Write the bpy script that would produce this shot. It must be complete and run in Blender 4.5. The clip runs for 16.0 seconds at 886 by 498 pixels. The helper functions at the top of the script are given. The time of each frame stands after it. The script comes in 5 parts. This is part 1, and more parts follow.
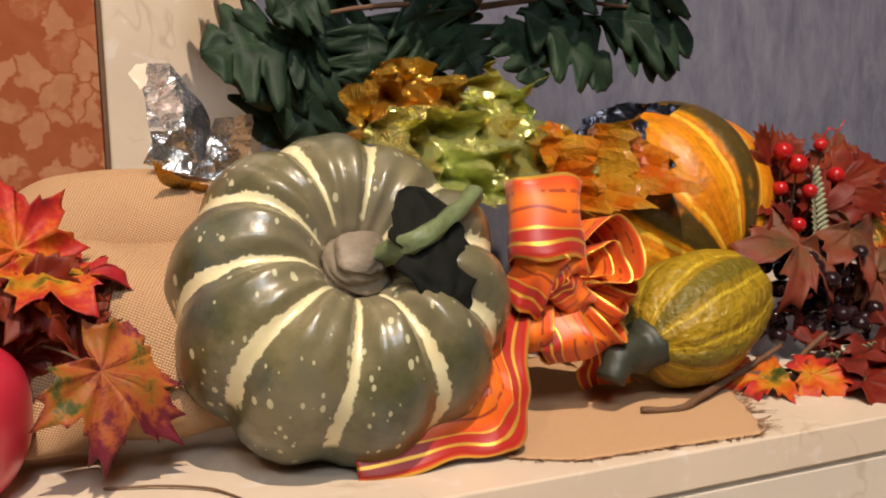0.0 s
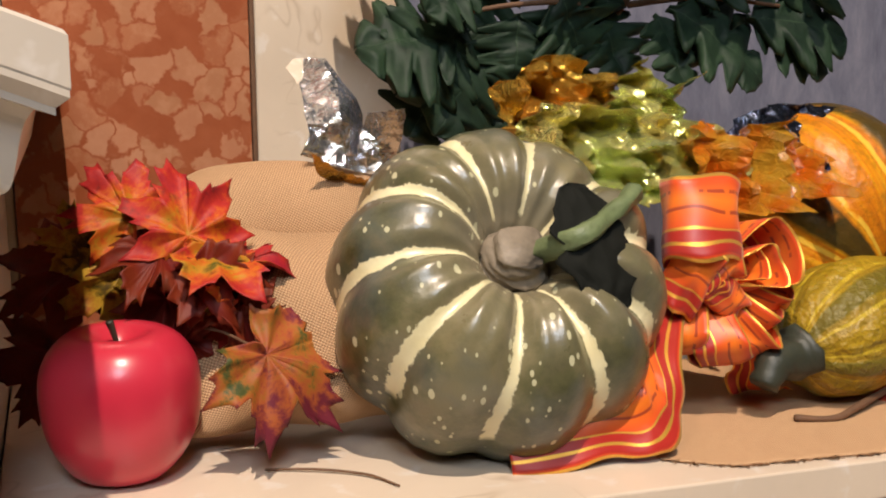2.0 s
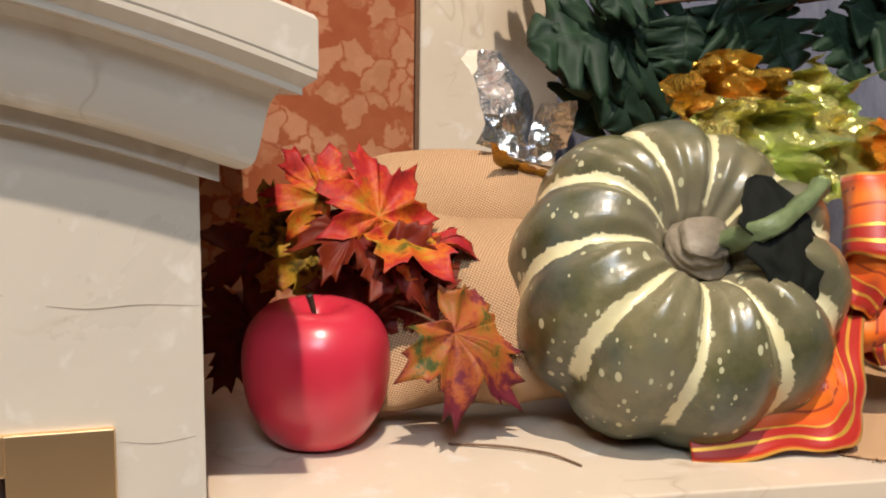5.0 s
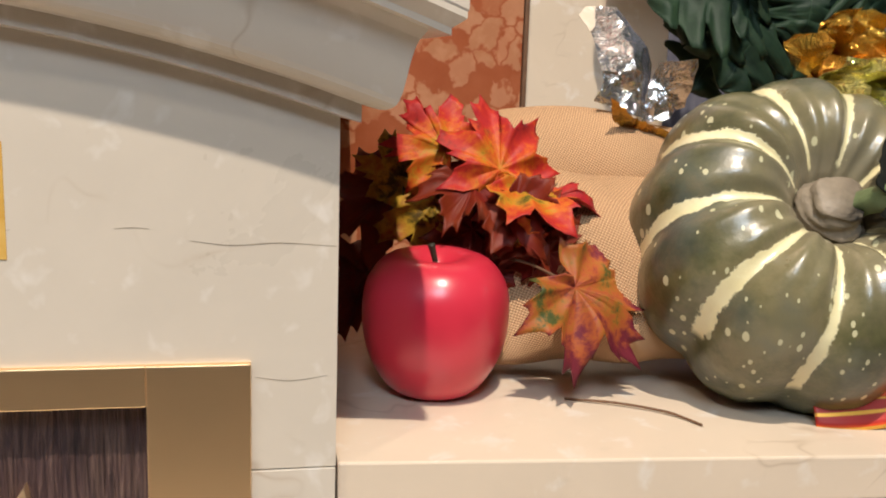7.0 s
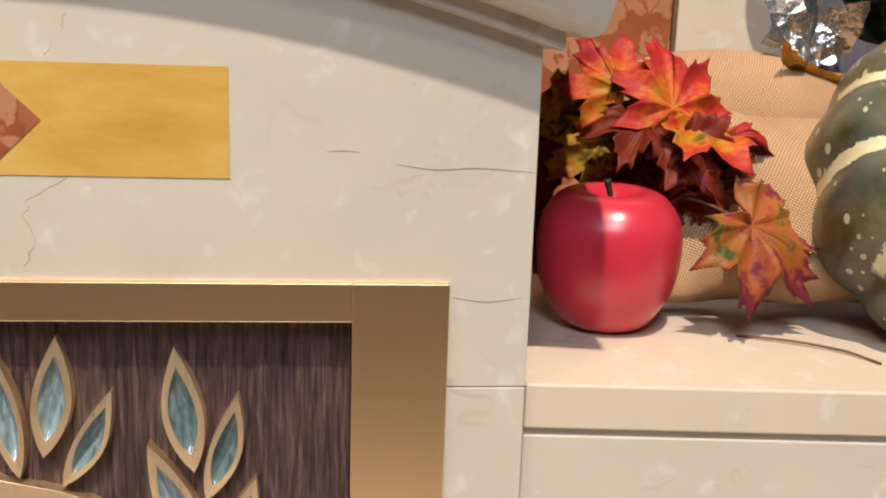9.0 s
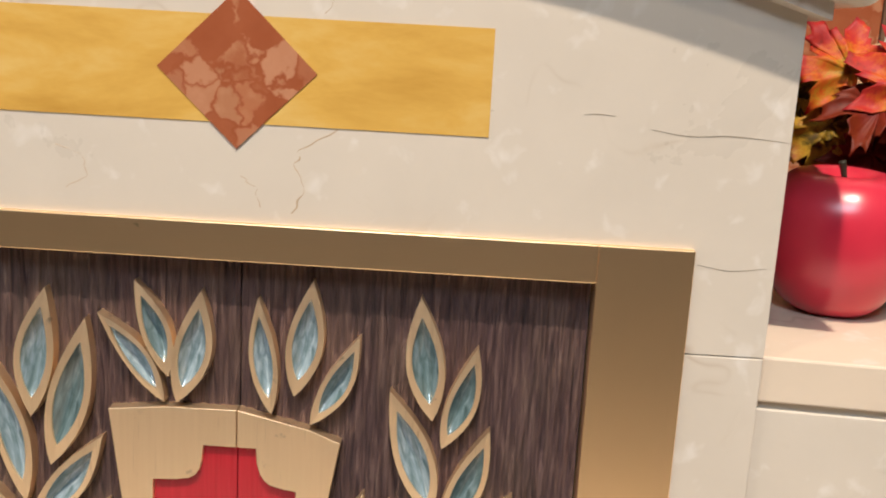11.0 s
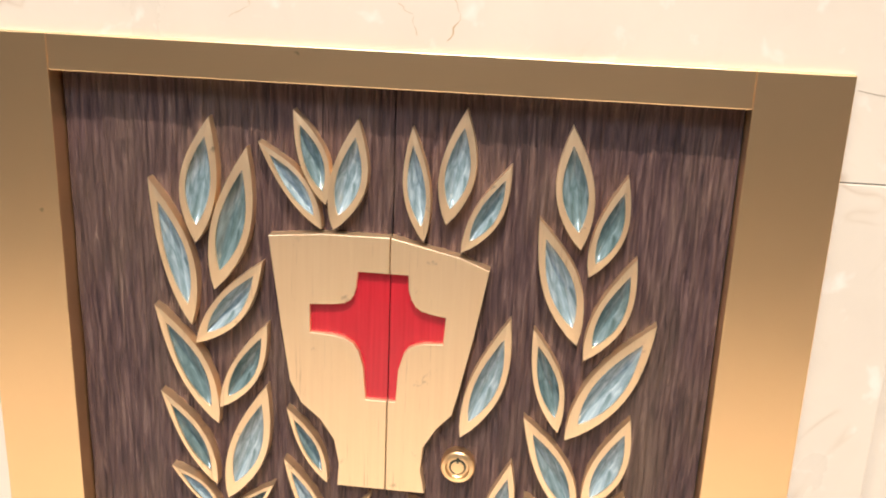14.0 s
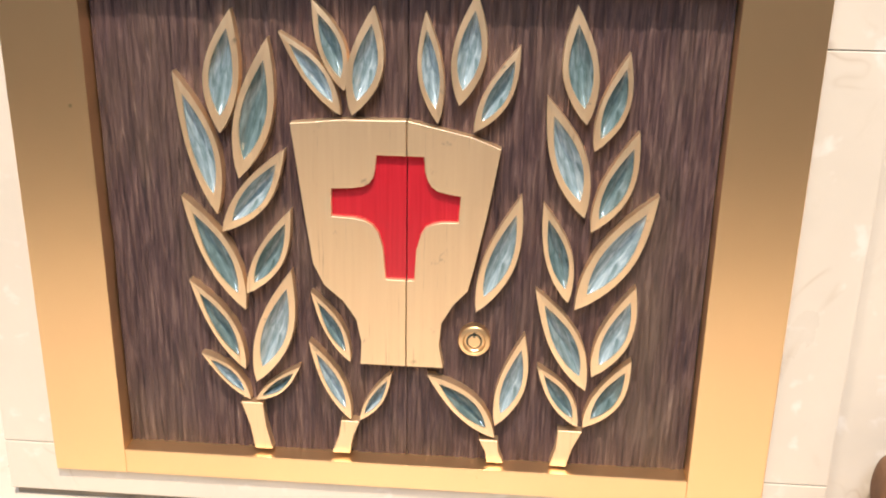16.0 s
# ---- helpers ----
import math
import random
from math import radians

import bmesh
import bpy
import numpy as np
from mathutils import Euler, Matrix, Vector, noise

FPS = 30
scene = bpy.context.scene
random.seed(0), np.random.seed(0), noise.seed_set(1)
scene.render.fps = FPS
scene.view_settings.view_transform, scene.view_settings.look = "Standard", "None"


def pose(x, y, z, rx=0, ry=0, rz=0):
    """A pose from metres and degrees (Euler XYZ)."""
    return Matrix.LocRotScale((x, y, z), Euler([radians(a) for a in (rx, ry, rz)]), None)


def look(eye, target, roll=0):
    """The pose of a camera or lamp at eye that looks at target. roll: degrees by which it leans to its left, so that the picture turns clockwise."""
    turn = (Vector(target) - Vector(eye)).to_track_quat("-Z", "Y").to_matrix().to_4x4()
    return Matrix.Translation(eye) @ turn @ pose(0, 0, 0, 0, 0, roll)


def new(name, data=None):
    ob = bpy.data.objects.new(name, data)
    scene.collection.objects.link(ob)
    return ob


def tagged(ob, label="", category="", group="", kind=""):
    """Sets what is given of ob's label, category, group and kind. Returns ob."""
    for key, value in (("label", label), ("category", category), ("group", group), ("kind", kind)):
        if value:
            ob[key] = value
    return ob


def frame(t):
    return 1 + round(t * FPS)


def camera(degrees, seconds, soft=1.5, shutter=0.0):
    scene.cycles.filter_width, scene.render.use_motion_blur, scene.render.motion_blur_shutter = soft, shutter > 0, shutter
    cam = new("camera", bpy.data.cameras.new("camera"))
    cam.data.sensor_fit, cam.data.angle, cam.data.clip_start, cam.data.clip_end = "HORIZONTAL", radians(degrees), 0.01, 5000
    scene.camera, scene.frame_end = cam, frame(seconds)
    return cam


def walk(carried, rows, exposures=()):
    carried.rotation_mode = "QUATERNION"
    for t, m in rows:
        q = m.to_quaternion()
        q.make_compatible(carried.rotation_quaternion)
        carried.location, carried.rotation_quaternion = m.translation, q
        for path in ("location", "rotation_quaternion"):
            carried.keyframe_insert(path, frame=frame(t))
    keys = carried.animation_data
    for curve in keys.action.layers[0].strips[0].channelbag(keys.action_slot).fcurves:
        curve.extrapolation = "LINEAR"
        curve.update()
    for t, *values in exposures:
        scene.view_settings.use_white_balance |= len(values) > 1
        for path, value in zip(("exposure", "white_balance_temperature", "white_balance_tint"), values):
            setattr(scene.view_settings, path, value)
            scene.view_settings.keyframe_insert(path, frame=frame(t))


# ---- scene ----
from mathutils.geometry import delaunay_2d_cdt

cam = camera(48.2, 16.0, soft=2.0)
PATH = [
    (0, (0.066, -0.434, 1.403), (0.974, 1.321, 1.095), -0.9),
    (0.5, (0.063, -0.432, 1.401), (0.941, 1.337, 1.086), -0.8),
    (1, (0.055, -0.426, 1.399), (0.877, 1.369, 1.08), -0.4),
    (1.5, (0.046, -0.424, 1.4), (0.825, 1.392, 1.09), -0.1),
    (2, (0.036, -0.423, 1.401), (0.761, 1.415, 1.095), -0.1),
    (2.5, (0.028, -0.423, 1.401), (0.72, 1.43, 1.109), 0.0),
    (3, (0.017, -0.421, 1.399), (0.654, 1.453, 1.108), 0.4),
    (3.5, (0.008, -0.421, 1.397), (0.618, 1.46, 1.098), 0.8),
    (4, (0.001, -0.425, 1.396), (0.585, 1.464, 1.093), 0.9),
    (6.5, (-0.03, -0.42, 1.388), (0.393, 1.506, 1.057), 1.3),
    (7, (-0.038, -0.418, 1.383), (0.348, 1.51, 1.017), 1.9),
    (7.5, (-0.048, -0.42, 1.38), (0.306, 1.512, 1.002), 2.0),
    (8, (-0.06, -0.422, 1.374), (0.257, 1.509, 0.963), 2.1),
    (8.5, (-0.074, -0.424, 1.37), (0.198, 1.51, 0.938), 2.1),
    (9, (-0.084, -0.429, 1.367), (0.113, 1.512, 0.928), 1.9),
    (11.5, (-0.151, -0.449, 1.344), (-0.266, 1.5, 0.909), 3.3),
    (12, (-0.161, -0.454, 1.341), (-0.32, 1.476, 0.842), 3.0),
    (12.5, (-0.165, -0.454, 1.328), (-0.343, 1.466, 0.795), 2.4),
    (13, (-0.166, -0.448, 1.321), (-0.376, 1.457, 0.748), 2.2),
    (13.5, (-0.166, -0.457, 1.317), (-0.383, 1.44, 0.722), 2.4),
    (14, (-0.17, -0.465, 1.311), (-0.372, 1.426, 0.69), 2.3),
    (14.5, (-0.167, -0.474, 1.299), (-0.349, 1.407, 0.644), 1.4),
    (15, (-0.169, -0.486, 1.287), (-0.307, 1.401, 0.638), 1.4),
    (15.5, (-0.17, -0.497, 1.283), (-0.343, 1.389, 0.638), 0.6),
    (16, (-0.189, -0.51, 1.276), (-0.325, 1.365, 0.596), 1.0),
]
EXPOSURES = [(0, -0.11, 6850, 14), (2, -0.06, 6550, 13), (4, 0.03, 6250, 8), (9, 0.08, 6200, 8), (11.5, 0.26, 6300, 10), (12.5, 0.70, 6350, 11), (16, 0.69, 6300, 11)]
walk(cam, [(t, look(eye, target, roll)) for t, eye, target, roll in PATH], exposures=EXPOSURES)

# ---- light: a ceiling spotlight above the altar, a weaker one beside it, an added fill behind ----
def lamp(name, kind, energy, eye, target, color, size=0.05, angle=60):
    data = bpy.data.lights.new(name, kind)
    data.energy, data.color = energy, color
    if kind == "SPOT":
        data.shadow_soft_size, data.spot_size, data.spot_blend = size, radians(angle), 0.4
    else:
        data.shape, data.size = "DISK", size
    ob = new(name, data)
    ob.matrix_world = look(eye, target)
    return ob


lamp("altar_spotlight", "SPOT", 410, (-0.05, -1.25, 3.8), (0.1, 0.0, 1.2), (1.0, 0.83, 0.66), 0.022, 70)
lamp("side_spotlight", "SPOT", 80, (-1.5, -1.5, 3.7), (0.2, 0.05, 1.2), (1.0, 0.86, 0.68), 0.09, 60)
# broad bluish fill with no known source, added to lift the shadows
lamp("nave_fill", "AREA", 96, (-0.6, -3.2, 4.3), (0.0, 0.0, 1.2), (0.78, 0.88, 1.0), 1.2)
world = bpy.data.worlds.new("world")
world.use_nodes = True
world.node_tree.nodes["Background"].inputs[0].default_value = (0.5, 0.52, 0.6, 1)
world.node_tree.nodes["Background"].inputs[1].default_value = 0.12
scene.world = world


# ---- materials ----
class Nodes:
    """A small writer of node materials."""

    def __init__(self, name, rough=0.5, metal=0.0, spec=0.5):
        self.mat = bpy.data.materials.new(name)
        self.mat.use_nodes = True
        self.tree = self.mat.node_tree
        self.bsdf = self.tree.nodes["Principled BSDF"]
        self.bsdf.inputs["Roughness"].default_value = rough
        self.bsdf.inputs["Metallic"].default_value = metal
        self.bsdf.inputs["Specular IOR Level"].default_value = spec

    def add(self, kind, **values):
        node = self.tree.nodes.new(kind)
        for key, value in values.items():
            if key in node.inputs:
                self.put(node.inputs[key], value)
        return node

    def put(self, socket, value):
        if isinstance(value, bpy.types.NodeSocket):
            self.tree.links.new(value, socket)
        else:
            socket.default_value = value

    def coords(self, which="Object", scale=(1, 1, 1), turn=(0, 0, 0)):
        m = self.add("ShaderNodeMapping", Scale=scale, Rotation=turn)
        self.tree.links.new(self.add("ShaderNodeTexCoord").outputs[which], m.inputs["Vector"])
        return m.outputs[0]

    def noise(self, scale, vector=None, detail=4.0, rough=0.55, distort=0.0):
        n = self.add("ShaderNodeTexNoise", Scale=scale, Detail=detail, Roughness=rough, Distortion=distort)
        if vector is not None:
            self.put(n.inputs["Vector"], vector)
        return n.outputs[0]

    def math(self, op, a, b=0.0, c=0.0):
        n = self.tree.nodes.new("ShaderNodeMath")
        n.operation = op
        for socket, value in zip(n.inputs, (a, b, c)):
            self.put(socket, value)
        return n.outputs[0]

    def ramp(self, fac, *stops):
        n = self.tree.nodes.new("ShaderNodeValToRGB")
        self.put(n.inputs[0], fac)
        el = n.color_ramp.elements
        while len(el) < len(stops):
            el.new(0.5)
        for e, (at, color) in zip(el, stops):
            e.position, e.color = at, (*color, 1) if len(color) == 3 else color
        return n.outputs[0]

    def mask(self, fac, low, high):
        return self.ramp(fac, (low, (0, 0, 0)), (high, (1, 1, 1)))

    def mix(self, fac, a, b, blend="MIX"):
        n = self.tree.nodes.new("ShaderNodeMix")
        n.data_type, n.blend_type = "RGBA", blend
        for socket, value in ((n.inputs[0], fac), (n.inputs[6], a), (n.inputs[7], b)):
            self.put(socket, (*value, 1) if isinstance(value, tuple) and len(value) == 3 else value)
        return n.outputs[2]

    def color(self, value):
        self.put(self.bsdf.inputs["Base Color"], (*value, 1) if isinstance(value, tuple) and len(value) == 3 else value)
        return self

    def bump(self, height, strength=0.3, distance=0.001):
        b = self.add("ShaderNodeBump", Strength=strength, Distance=distance, Height=height)
        self.tree.links.new(b.outputs[0], self.bsdf.inputs["Normal"])
        return self

    def set(self, **values):
        for key, value in values.items():
            self.put(self.bsdf.inputs[key.replace("_", " ")], value)
        return self


def cream_marble(name, tone=(0.60, 0.535, 0.45), polish=0.28):
    n = Nodes(name, polish)
    v = n.coords("Object")
    cloud = n.noise(9, v, 6, 0.6, 0.4)
    base = n.mix(cloud, tuple(c * 0.84 for c in tone), tuple(min(1, c * 1.10) for c in tone))
    blotch = n.mask(n.noise(60, v, 3, 0.5, 0.3), 0.60, 0.72)
    base = n.mix(n.math("MULTIPLY", blotch, 0.5), base, (0.74, 0.70, 0.65))
    grey = n.mask(n.noise(26, n.coords("Object", turn=(0.4, 0.2, 1)), 5, 0.65, 0.8), 0.62, 0.78)
    base = n.mix(n.math("MULTIPLY", grey, 0.4), base, (0.48, 0.41, 0.32))
    warp = n.noise(5, v, 4, 0.55, 0.5)
    vein = n.math("SUBTRACT", 1.0, n.mask(n.math("ABSOLUTE", n.math("SUBTRACT", warp, 0.5)), 0.0, 0.006))
    vein = n.math("MULTIPLY", vein, n.mask(n.noise(13, v, 3), 0.5, 0.62))
    base = n.mix(n.math("MULTIPLY", vein, 0.45), base, (0.36, 0.26, 0.17))
    n.color(base).bump(n.noise(160, v, 3), 0.05, 0.0006)
    n.put(n.bsdf.inputs["Roughness"], n.math("ADD", n.math("MULTIPLY", cloud, 0.2), polish - 0.08))
    return n.mat


def red_marble(name, size=1.0):
    n = Nodes(name, 0.24)
    v = n.coords("Object")
    w = n.add("ShaderNodeVectorMath")
    w.operation = "ADD"
    jitter = n.add("ShaderNodeTexNoise", Scale=60 * size, Detail=3.0)
    n.put(jitter.inputs["Vector"], v)
    sub = n.add("ShaderNodeVectorMath")
    sub.operation = "SCALE"
    sub.inputs[3].default_value = 0.024 / size
    n.put(sub.inputs[0], jitter.outputs["Color"])
    n.put(w.inputs[0], v)
    n.put(w.inputs[1], sub.outputs[0])
    cells = n.add("ShaderNodeTexVoronoi", Scale=44.0 * size, Randomness=1.0)
    n.put(cells.inputs["Vector"], w.outputs[0])
    edge = n.add("ShaderNodeTexVoronoi", Scale=44.0 * size, Randomness=1.0)
    edge.feature = "DISTANCE_TO_EDGE"
    n.put(edge.inputs["Vector"], w.outputs[0])
    pick = n.add("ShaderNodeSeparateColor")
    n.put(pick.inputs[0], cells.outputs["Color"])
    clast = n.ramp(pick.outputs[0], (0.0, (0.32, 0.105, 0.046)), (0.35, (0.38, 0.145, 0.070)), (0.6, (0.44, 0.20, 0.11)), (1.0, (0.37, 0.16, 0.08)))
    clast = n.mix(n.math("MULTIPLY", n.mask(n.noise(70, v, 5, 0.7), 0.45, 0.65), 0.4), clast, (0.50, 0.25, 0.14))
    matrix = n.mix(n.noise(60, v, 4), (0.25, 0.062, 0.024), (0.34, 0.105, 0.045))
    keep = n.mask(n.math("ADD", edge.outputs["Distance"], n.math("MULTIPLY", n.noise(90, v, 4), 0.16)), 0.09, 0.17)
    gap = n.mask(pick.outputs[1], 0.28, 0.42)
    n.color(n.mix(n.math("MULTIPLY", keep, gap), matrix, clast)).bump(n.noise(220, v, 3), 0.05, 0.0005)
    return n.mat


def gold_marble():
    n = Nodes("yellow_marble", 0.25)
    v = n.coords("Object", (7, 7, 22), (0, 0.35, 0))
    f = n.noise(2.0, v, 6, 0.62, 0.25)
    n.color(n.ramp(f, (0.25, (0.46, 0.25, 0.045)), (0.5, (0.60, 0.36, 0.08)), (0.72, (0.66, 0.45, 0.15)), (0.9, (0.74, 0.63, 0.4))))
    return n.mat


def brass_mat(name="brushed_brass", base=(0.95, 0.67, 0.375), rough=0.37, stretch=(900, 900, 5)):
    n = Nodes(name, rough, 1.0)
    v = n.coords("Object", stretch)
    grain = n.noise(1.0, v, 3)
    spots = n.mask(n.noise(70, n.coords("Object"), 2, 0.5), 0.76, 0.79)
    tone = n.mix(n.noise(9, n.coords("Object"), 4), tuple(c * 0.9 for c in base), base)
    n.color(n.mix(n.math("MULTIPLY", spots, 0.6), tone, (0.30, 0.19, 0.08)))
    n.put(n.bsdf.inputs["Roughness"], n.math("ADD", n.math("MULTIPLY", grain, 0.012), rough))
    return n.mat


def grooved_wood():
    n = Nodes("dark_grooved_wood", 0.5)
    v = n.coords("Object", (440, 1, 30))
    f = n.noise(1.0, v, 4, 0.62, 0.8)
    fine = n.noise(1.0, n.coords("Object", (760, 1, 40)), 3)
    tone = n.ramp(f, (0.30, (0.020, 0.011, 0.015)), (0.48, (0.082, 0.046, 0.046)), (0.64, (0.160, 0.098, 0.085)), (0.80, (0.32, 0.235, 0.185)))
    patch = n.mask(n.noise(14, n.coords("Object", (1.6, 1, 0.7)), 4), 0.48, 0.72)
    tone = n.mix(n.math("MULTIPLY", patch, 0.30), tone, (0.21, 0.155, 0.085))
    n.color(n.mix(n.math("MULTIPLY", fine, 0.30), tone, (0.045, 0.026, 0.030)))
    n.bump(n.math("ADD", f, n.math("MULTIPLY", fine, 0.3)), 1.0, 0.0035)
    return n.mat


def enamel_mat():
    n = Nodes("blue_enamel", 0.16, 0.0, 0.6)
    r = n.tree.nodes.new("ShaderNodeObjectInfo").outputs["Random"]
    uv = n.coords("UV", (3.4, 0.7, 1), (0, 0, 0.25))
    streak = n.noise(2.2, uv, 3, 0.55, 0.5)
    f = n.math("ADD", n.math("MULTIPLY", streak, 0.75), n.math("MULTIPLY", r, 0.22))
    n.color(n.ramp(f, (0.26, (0.045, 0.075, 0.075)), (0.42, (0.105, 0.160, 0.165)), (0.56, (0.20, 0.27, 0.30)), (0.70, (0.40, 0.48, 0.52)), (0.86, (0.70, 0.74, 0.75))))
    n.set(Coat_Weight=0.6, Coat_Roughness=0.08).bump(n.noise(190, n.coords("Object"), 3), 0.25, 0.0006)
    return n.mat


def red_enamel():
    n = Nodes("red_enamel", 0.25)
    v = n.coords("Object", (500, 1, 16))
    n.color(n.mix(n.noise(1.0, v, 4), (0.26, 0.006, 0.012), (0.52, 0.020, 0.034)))
    n.bump(n.noise(1.0, v, 3), 0.4, 0.0008)
    return n.mat


def pumpkin_mat():
    n = Nodes("striped_green_rind", 0.3, 0.0, 0.6)
    uv = n.add("ShaderNodeSeparateXYZ")
    n.put(uv.inputs[0], n.coords("UV"))
    u, s = uv.outputs[0], uv.outputs[1]
    v = n.coords("Object")
    tone = n.ramp(n.noise(20, v, 6, 0.68), (0.36, (0.040, 0.045, 0.017)), (0.5, (0.092, 0.092, 0.036)), (0.63, (0.175, 0.155, 0.075)))
    tone = n.mix(n.math("MULTIPLY", n.mask(n.noise(24, v, 3), 0.48, 0.66), 0.55), tone, (0.085, 0.105, 0.10))
    # brown round the stem, painted lighter to hold the sheen from overhead
    lit_pole = n.math("SUBTRACT", 1.0, n.mask(n.math("ADD", s, n.math("MULTIPLY", n.noise(50, v), 0.1)), 0.14, 0.52))
    tone = n.mix(n.math("MULTIPLY", n.mask(n.noise(75, v, 5, 0.7), 0.5, 0.7), 0.4), tone, (0.16, 0.125, 0.07))
    tone = n.mix(n.math("MULTIPLY", lit_pole, 0.8), tone, (0.28, 0.235, 0.15))
    # cream stripes, ten round the fruit, ragged at the edges and stopping short of the pole
    ragged = n.math("MULTIPLY", n.math("SUBTRACT", n.noise(150, v, 5, 0.75), 0.5), 0.17)
    drift = n.math("MULTIPLY", n.math("SUBTRACT", n.noise(14, v, 1), 0.5), 0.28)
    off = n.math("ABSOLUTE", n.math("SUBTRACT", n.math("FRACT", n.math("ADD", u, drift)), 0.5))
    wide = n.math("ADD", n.math("SUBTRACT", 0.074, n.math("MULTIPLY", s, 0.02)), n.math("MULTIPLY", n.math("SUBTRACT", n.noise(22, v, 2), 0.5), 0.09))
    edge = n.math("SUBTRACT", n.math("ADD", off, ragged), wide)
    stripe = n.math("SUBTRACT", 1.0, n.mask(edge, 0.0, 0.012))
    stripe = n.math("MULTIPLY", stripe, n.math("MULTIPLY", n.mask(n.math("ADD", s, n.math("MULTIPLY", n.noise(18, v), 0.12)), 0.215, 0.225), n.math("SUBTRACT", 1.0, n.mask(n.math("ADD", s, n.math("MULTIPLY", n.noise(9, v), 0.25)), 0.74, 0.75))))
    # pale flecks
    vor = n.add("ShaderNodeTexVoronoi", Scale=215.0, Randomness=1.0)
    n.put(vor.inputs["Vector"], n.coords("Object", (1.0, 0.75, 0.55), (0.6, 0, 0)))
    pick = n.add("ShaderNodeSeparateColor")
    n.put(pick.inputs[0], vor.outputs["Color"])
    size = n.math("MULTIPLY", n.mask(pick.outputs[0], 0.40, 1.0), 0.50)
    size = n.math("MULTIPLY", size, n.mask(n.noise(34, v, 2), 0.30, 0.50))
    fleck = n.mask(n.math("SUBTRACT", size, n.math("ADD", vor.outputs["Distance"], n.math("MULTIPLY", n.noise(300, v), 0.1))), 0.0, 0.04)
    pale = n.mix(n.noise(70, v, 4), (0.64, 0.55, 0.27), (0.80, 0.76, 0.52))
    tone = n.mix(n.math("MULTIPLY", fleck, 0.9), tone, (0.56, 0.54, 0.34))
    n.color(n.mix(stripe, tone, pale))
    n.put(n.bsdf.inputs["Roughness"], n.math("ADD", 0.20, n.math("MULTIPLY", n.noise(60, v), 0.25)))
    n.set(Coat_Weight=0.25, Coat_Roughness=0.22)
    n.bump(n.math("ADD", n.noise(38, v, 5, 0.6), n.math("MULTIPLY", stripe, 0.3)), 0.35, 0.0035)
    return n.mat


def gourd_mat(name, ribs, low, mid, high, dark, line, warts=0.0, wide=0.0):
    n = Nodes(name, 0.34)
    uv = n.add("ShaderNodeSeparateXYZ")
    n.put(uv.inputs[0], n.coords("UV"))
    v = n.coords("Object")
    u = n.math("ADD", uv.outputs[0], n.math("MULTIPLY", n.math("SUBTRACT", n.noise(40, v, 3), 0.5), 0.22))
    streak = n.noise(1.0, n.coords("UV", (7, 1.6, 1)), 5, 0.6, 0.4)
    tone = n.ramp(streak, (0.3, low), (0.5, mid), (0.7, high))
    off = n.math("ABSOLUTE", n.math("SUBTRACT", n.math("FRACT", u), 0.5))
    band = n.math("SUBTRACT", 1.0, n.mask(off, 0.22 + wide, 0.32 + wide))
    odd = n.mask(n.math("FRACT", n.math("MULTIPLY", n.math("FLOOR", u), 0.5)), 0.2, 0.3)
    tone = n.mix(n.math("MULTIPLY", n.math("MULTIPLY", band, odd), n.math("MULTIPLY", n.mask(n.noise(30, v, 4), 0.26, 0.42), 0.92)), tone, dark)
    thin = n.math("MULTIPLY", n.mask(off, 0.43, 0.465), n.mask(n.noise(55, n.coords("Object"), 3), 0.28, 0.42))
    n.color(n.mix(n.math("MULTIPLY", thin, 0.8), tone, line))
    tone2 = n.mix(n.math("MULTIPLY", n.mask(n.noise(110, v, 5, 0.75), 0.48, 0.62), 0.35), tone, dark)
    n.color(n.mix(n.math("MULTIPLY", thin, 0.8), tone2, line))
    n.bump(n.math("ADD", n.noise(90, v, 5, 0.65), n.math("MULTIPLY", n.noise(130, v, 2, 0.5), warts)), 0.6 + 0.3 * warts, 0.002 + 0.002 * warts)
    return n.mat


def apple_mat():
    n = Nodes("red_lacquer", 0.3, 0.0, 0.5)
    v = n.coords("Object")
    n.color(n.mix(n.noise(26, v, 4), (0.50, 0.018, 0.042), (0.64, 0.038, 0.068)))
    n.set(Coat_Weight=0.25, Coat_Roughness=0.25).bump(n.noise(50, v, 2), 0.05, 0.001)
    return n.mat


def burlap_mat(size=1.0, skew=0.0, relief=1.0):
    n = Nodes("burlap", 0.95, 0.0, 0.15)
    def weave(turn):
        w = n.add("ShaderNodeTexWave", Scale=1.0, Distortion=0.9, Detail=2.0)
        n.put(w.inputs["Detail Scale"], 1.2)
        n.put(w.inputs["Vector"], n.coords("UV", (size, size, 1), (0, 0, turn + skew)))
        return w.outputs["Fac"]
    a, b = weave(0.0), weave(math.pi / 2)
    h = n.math("MULTIPLY", a, b)
    h = n.math("ADD", n.math("MULTIPLY", h, 0.7), n.math("MULTIPLY", n.math("MAXIMUM", a, b), 0.3))
    tone = n.ramp(h, (0.0, (0.24, 0.125, 0.062)), (0.35, (0.54, 0.33, 0.18)), (1.0, (0.75, 0.50, 0.295)))
    wear = n.noise(14, n.coords("Object"), 5, 0.6)
    n.color(n.mix(n.math("MULTIPLY", wear, 0.35), tone, (0.60, 0.385, 0.215)))
    n.bump(h, relief, 0.0016)
    return n.mat


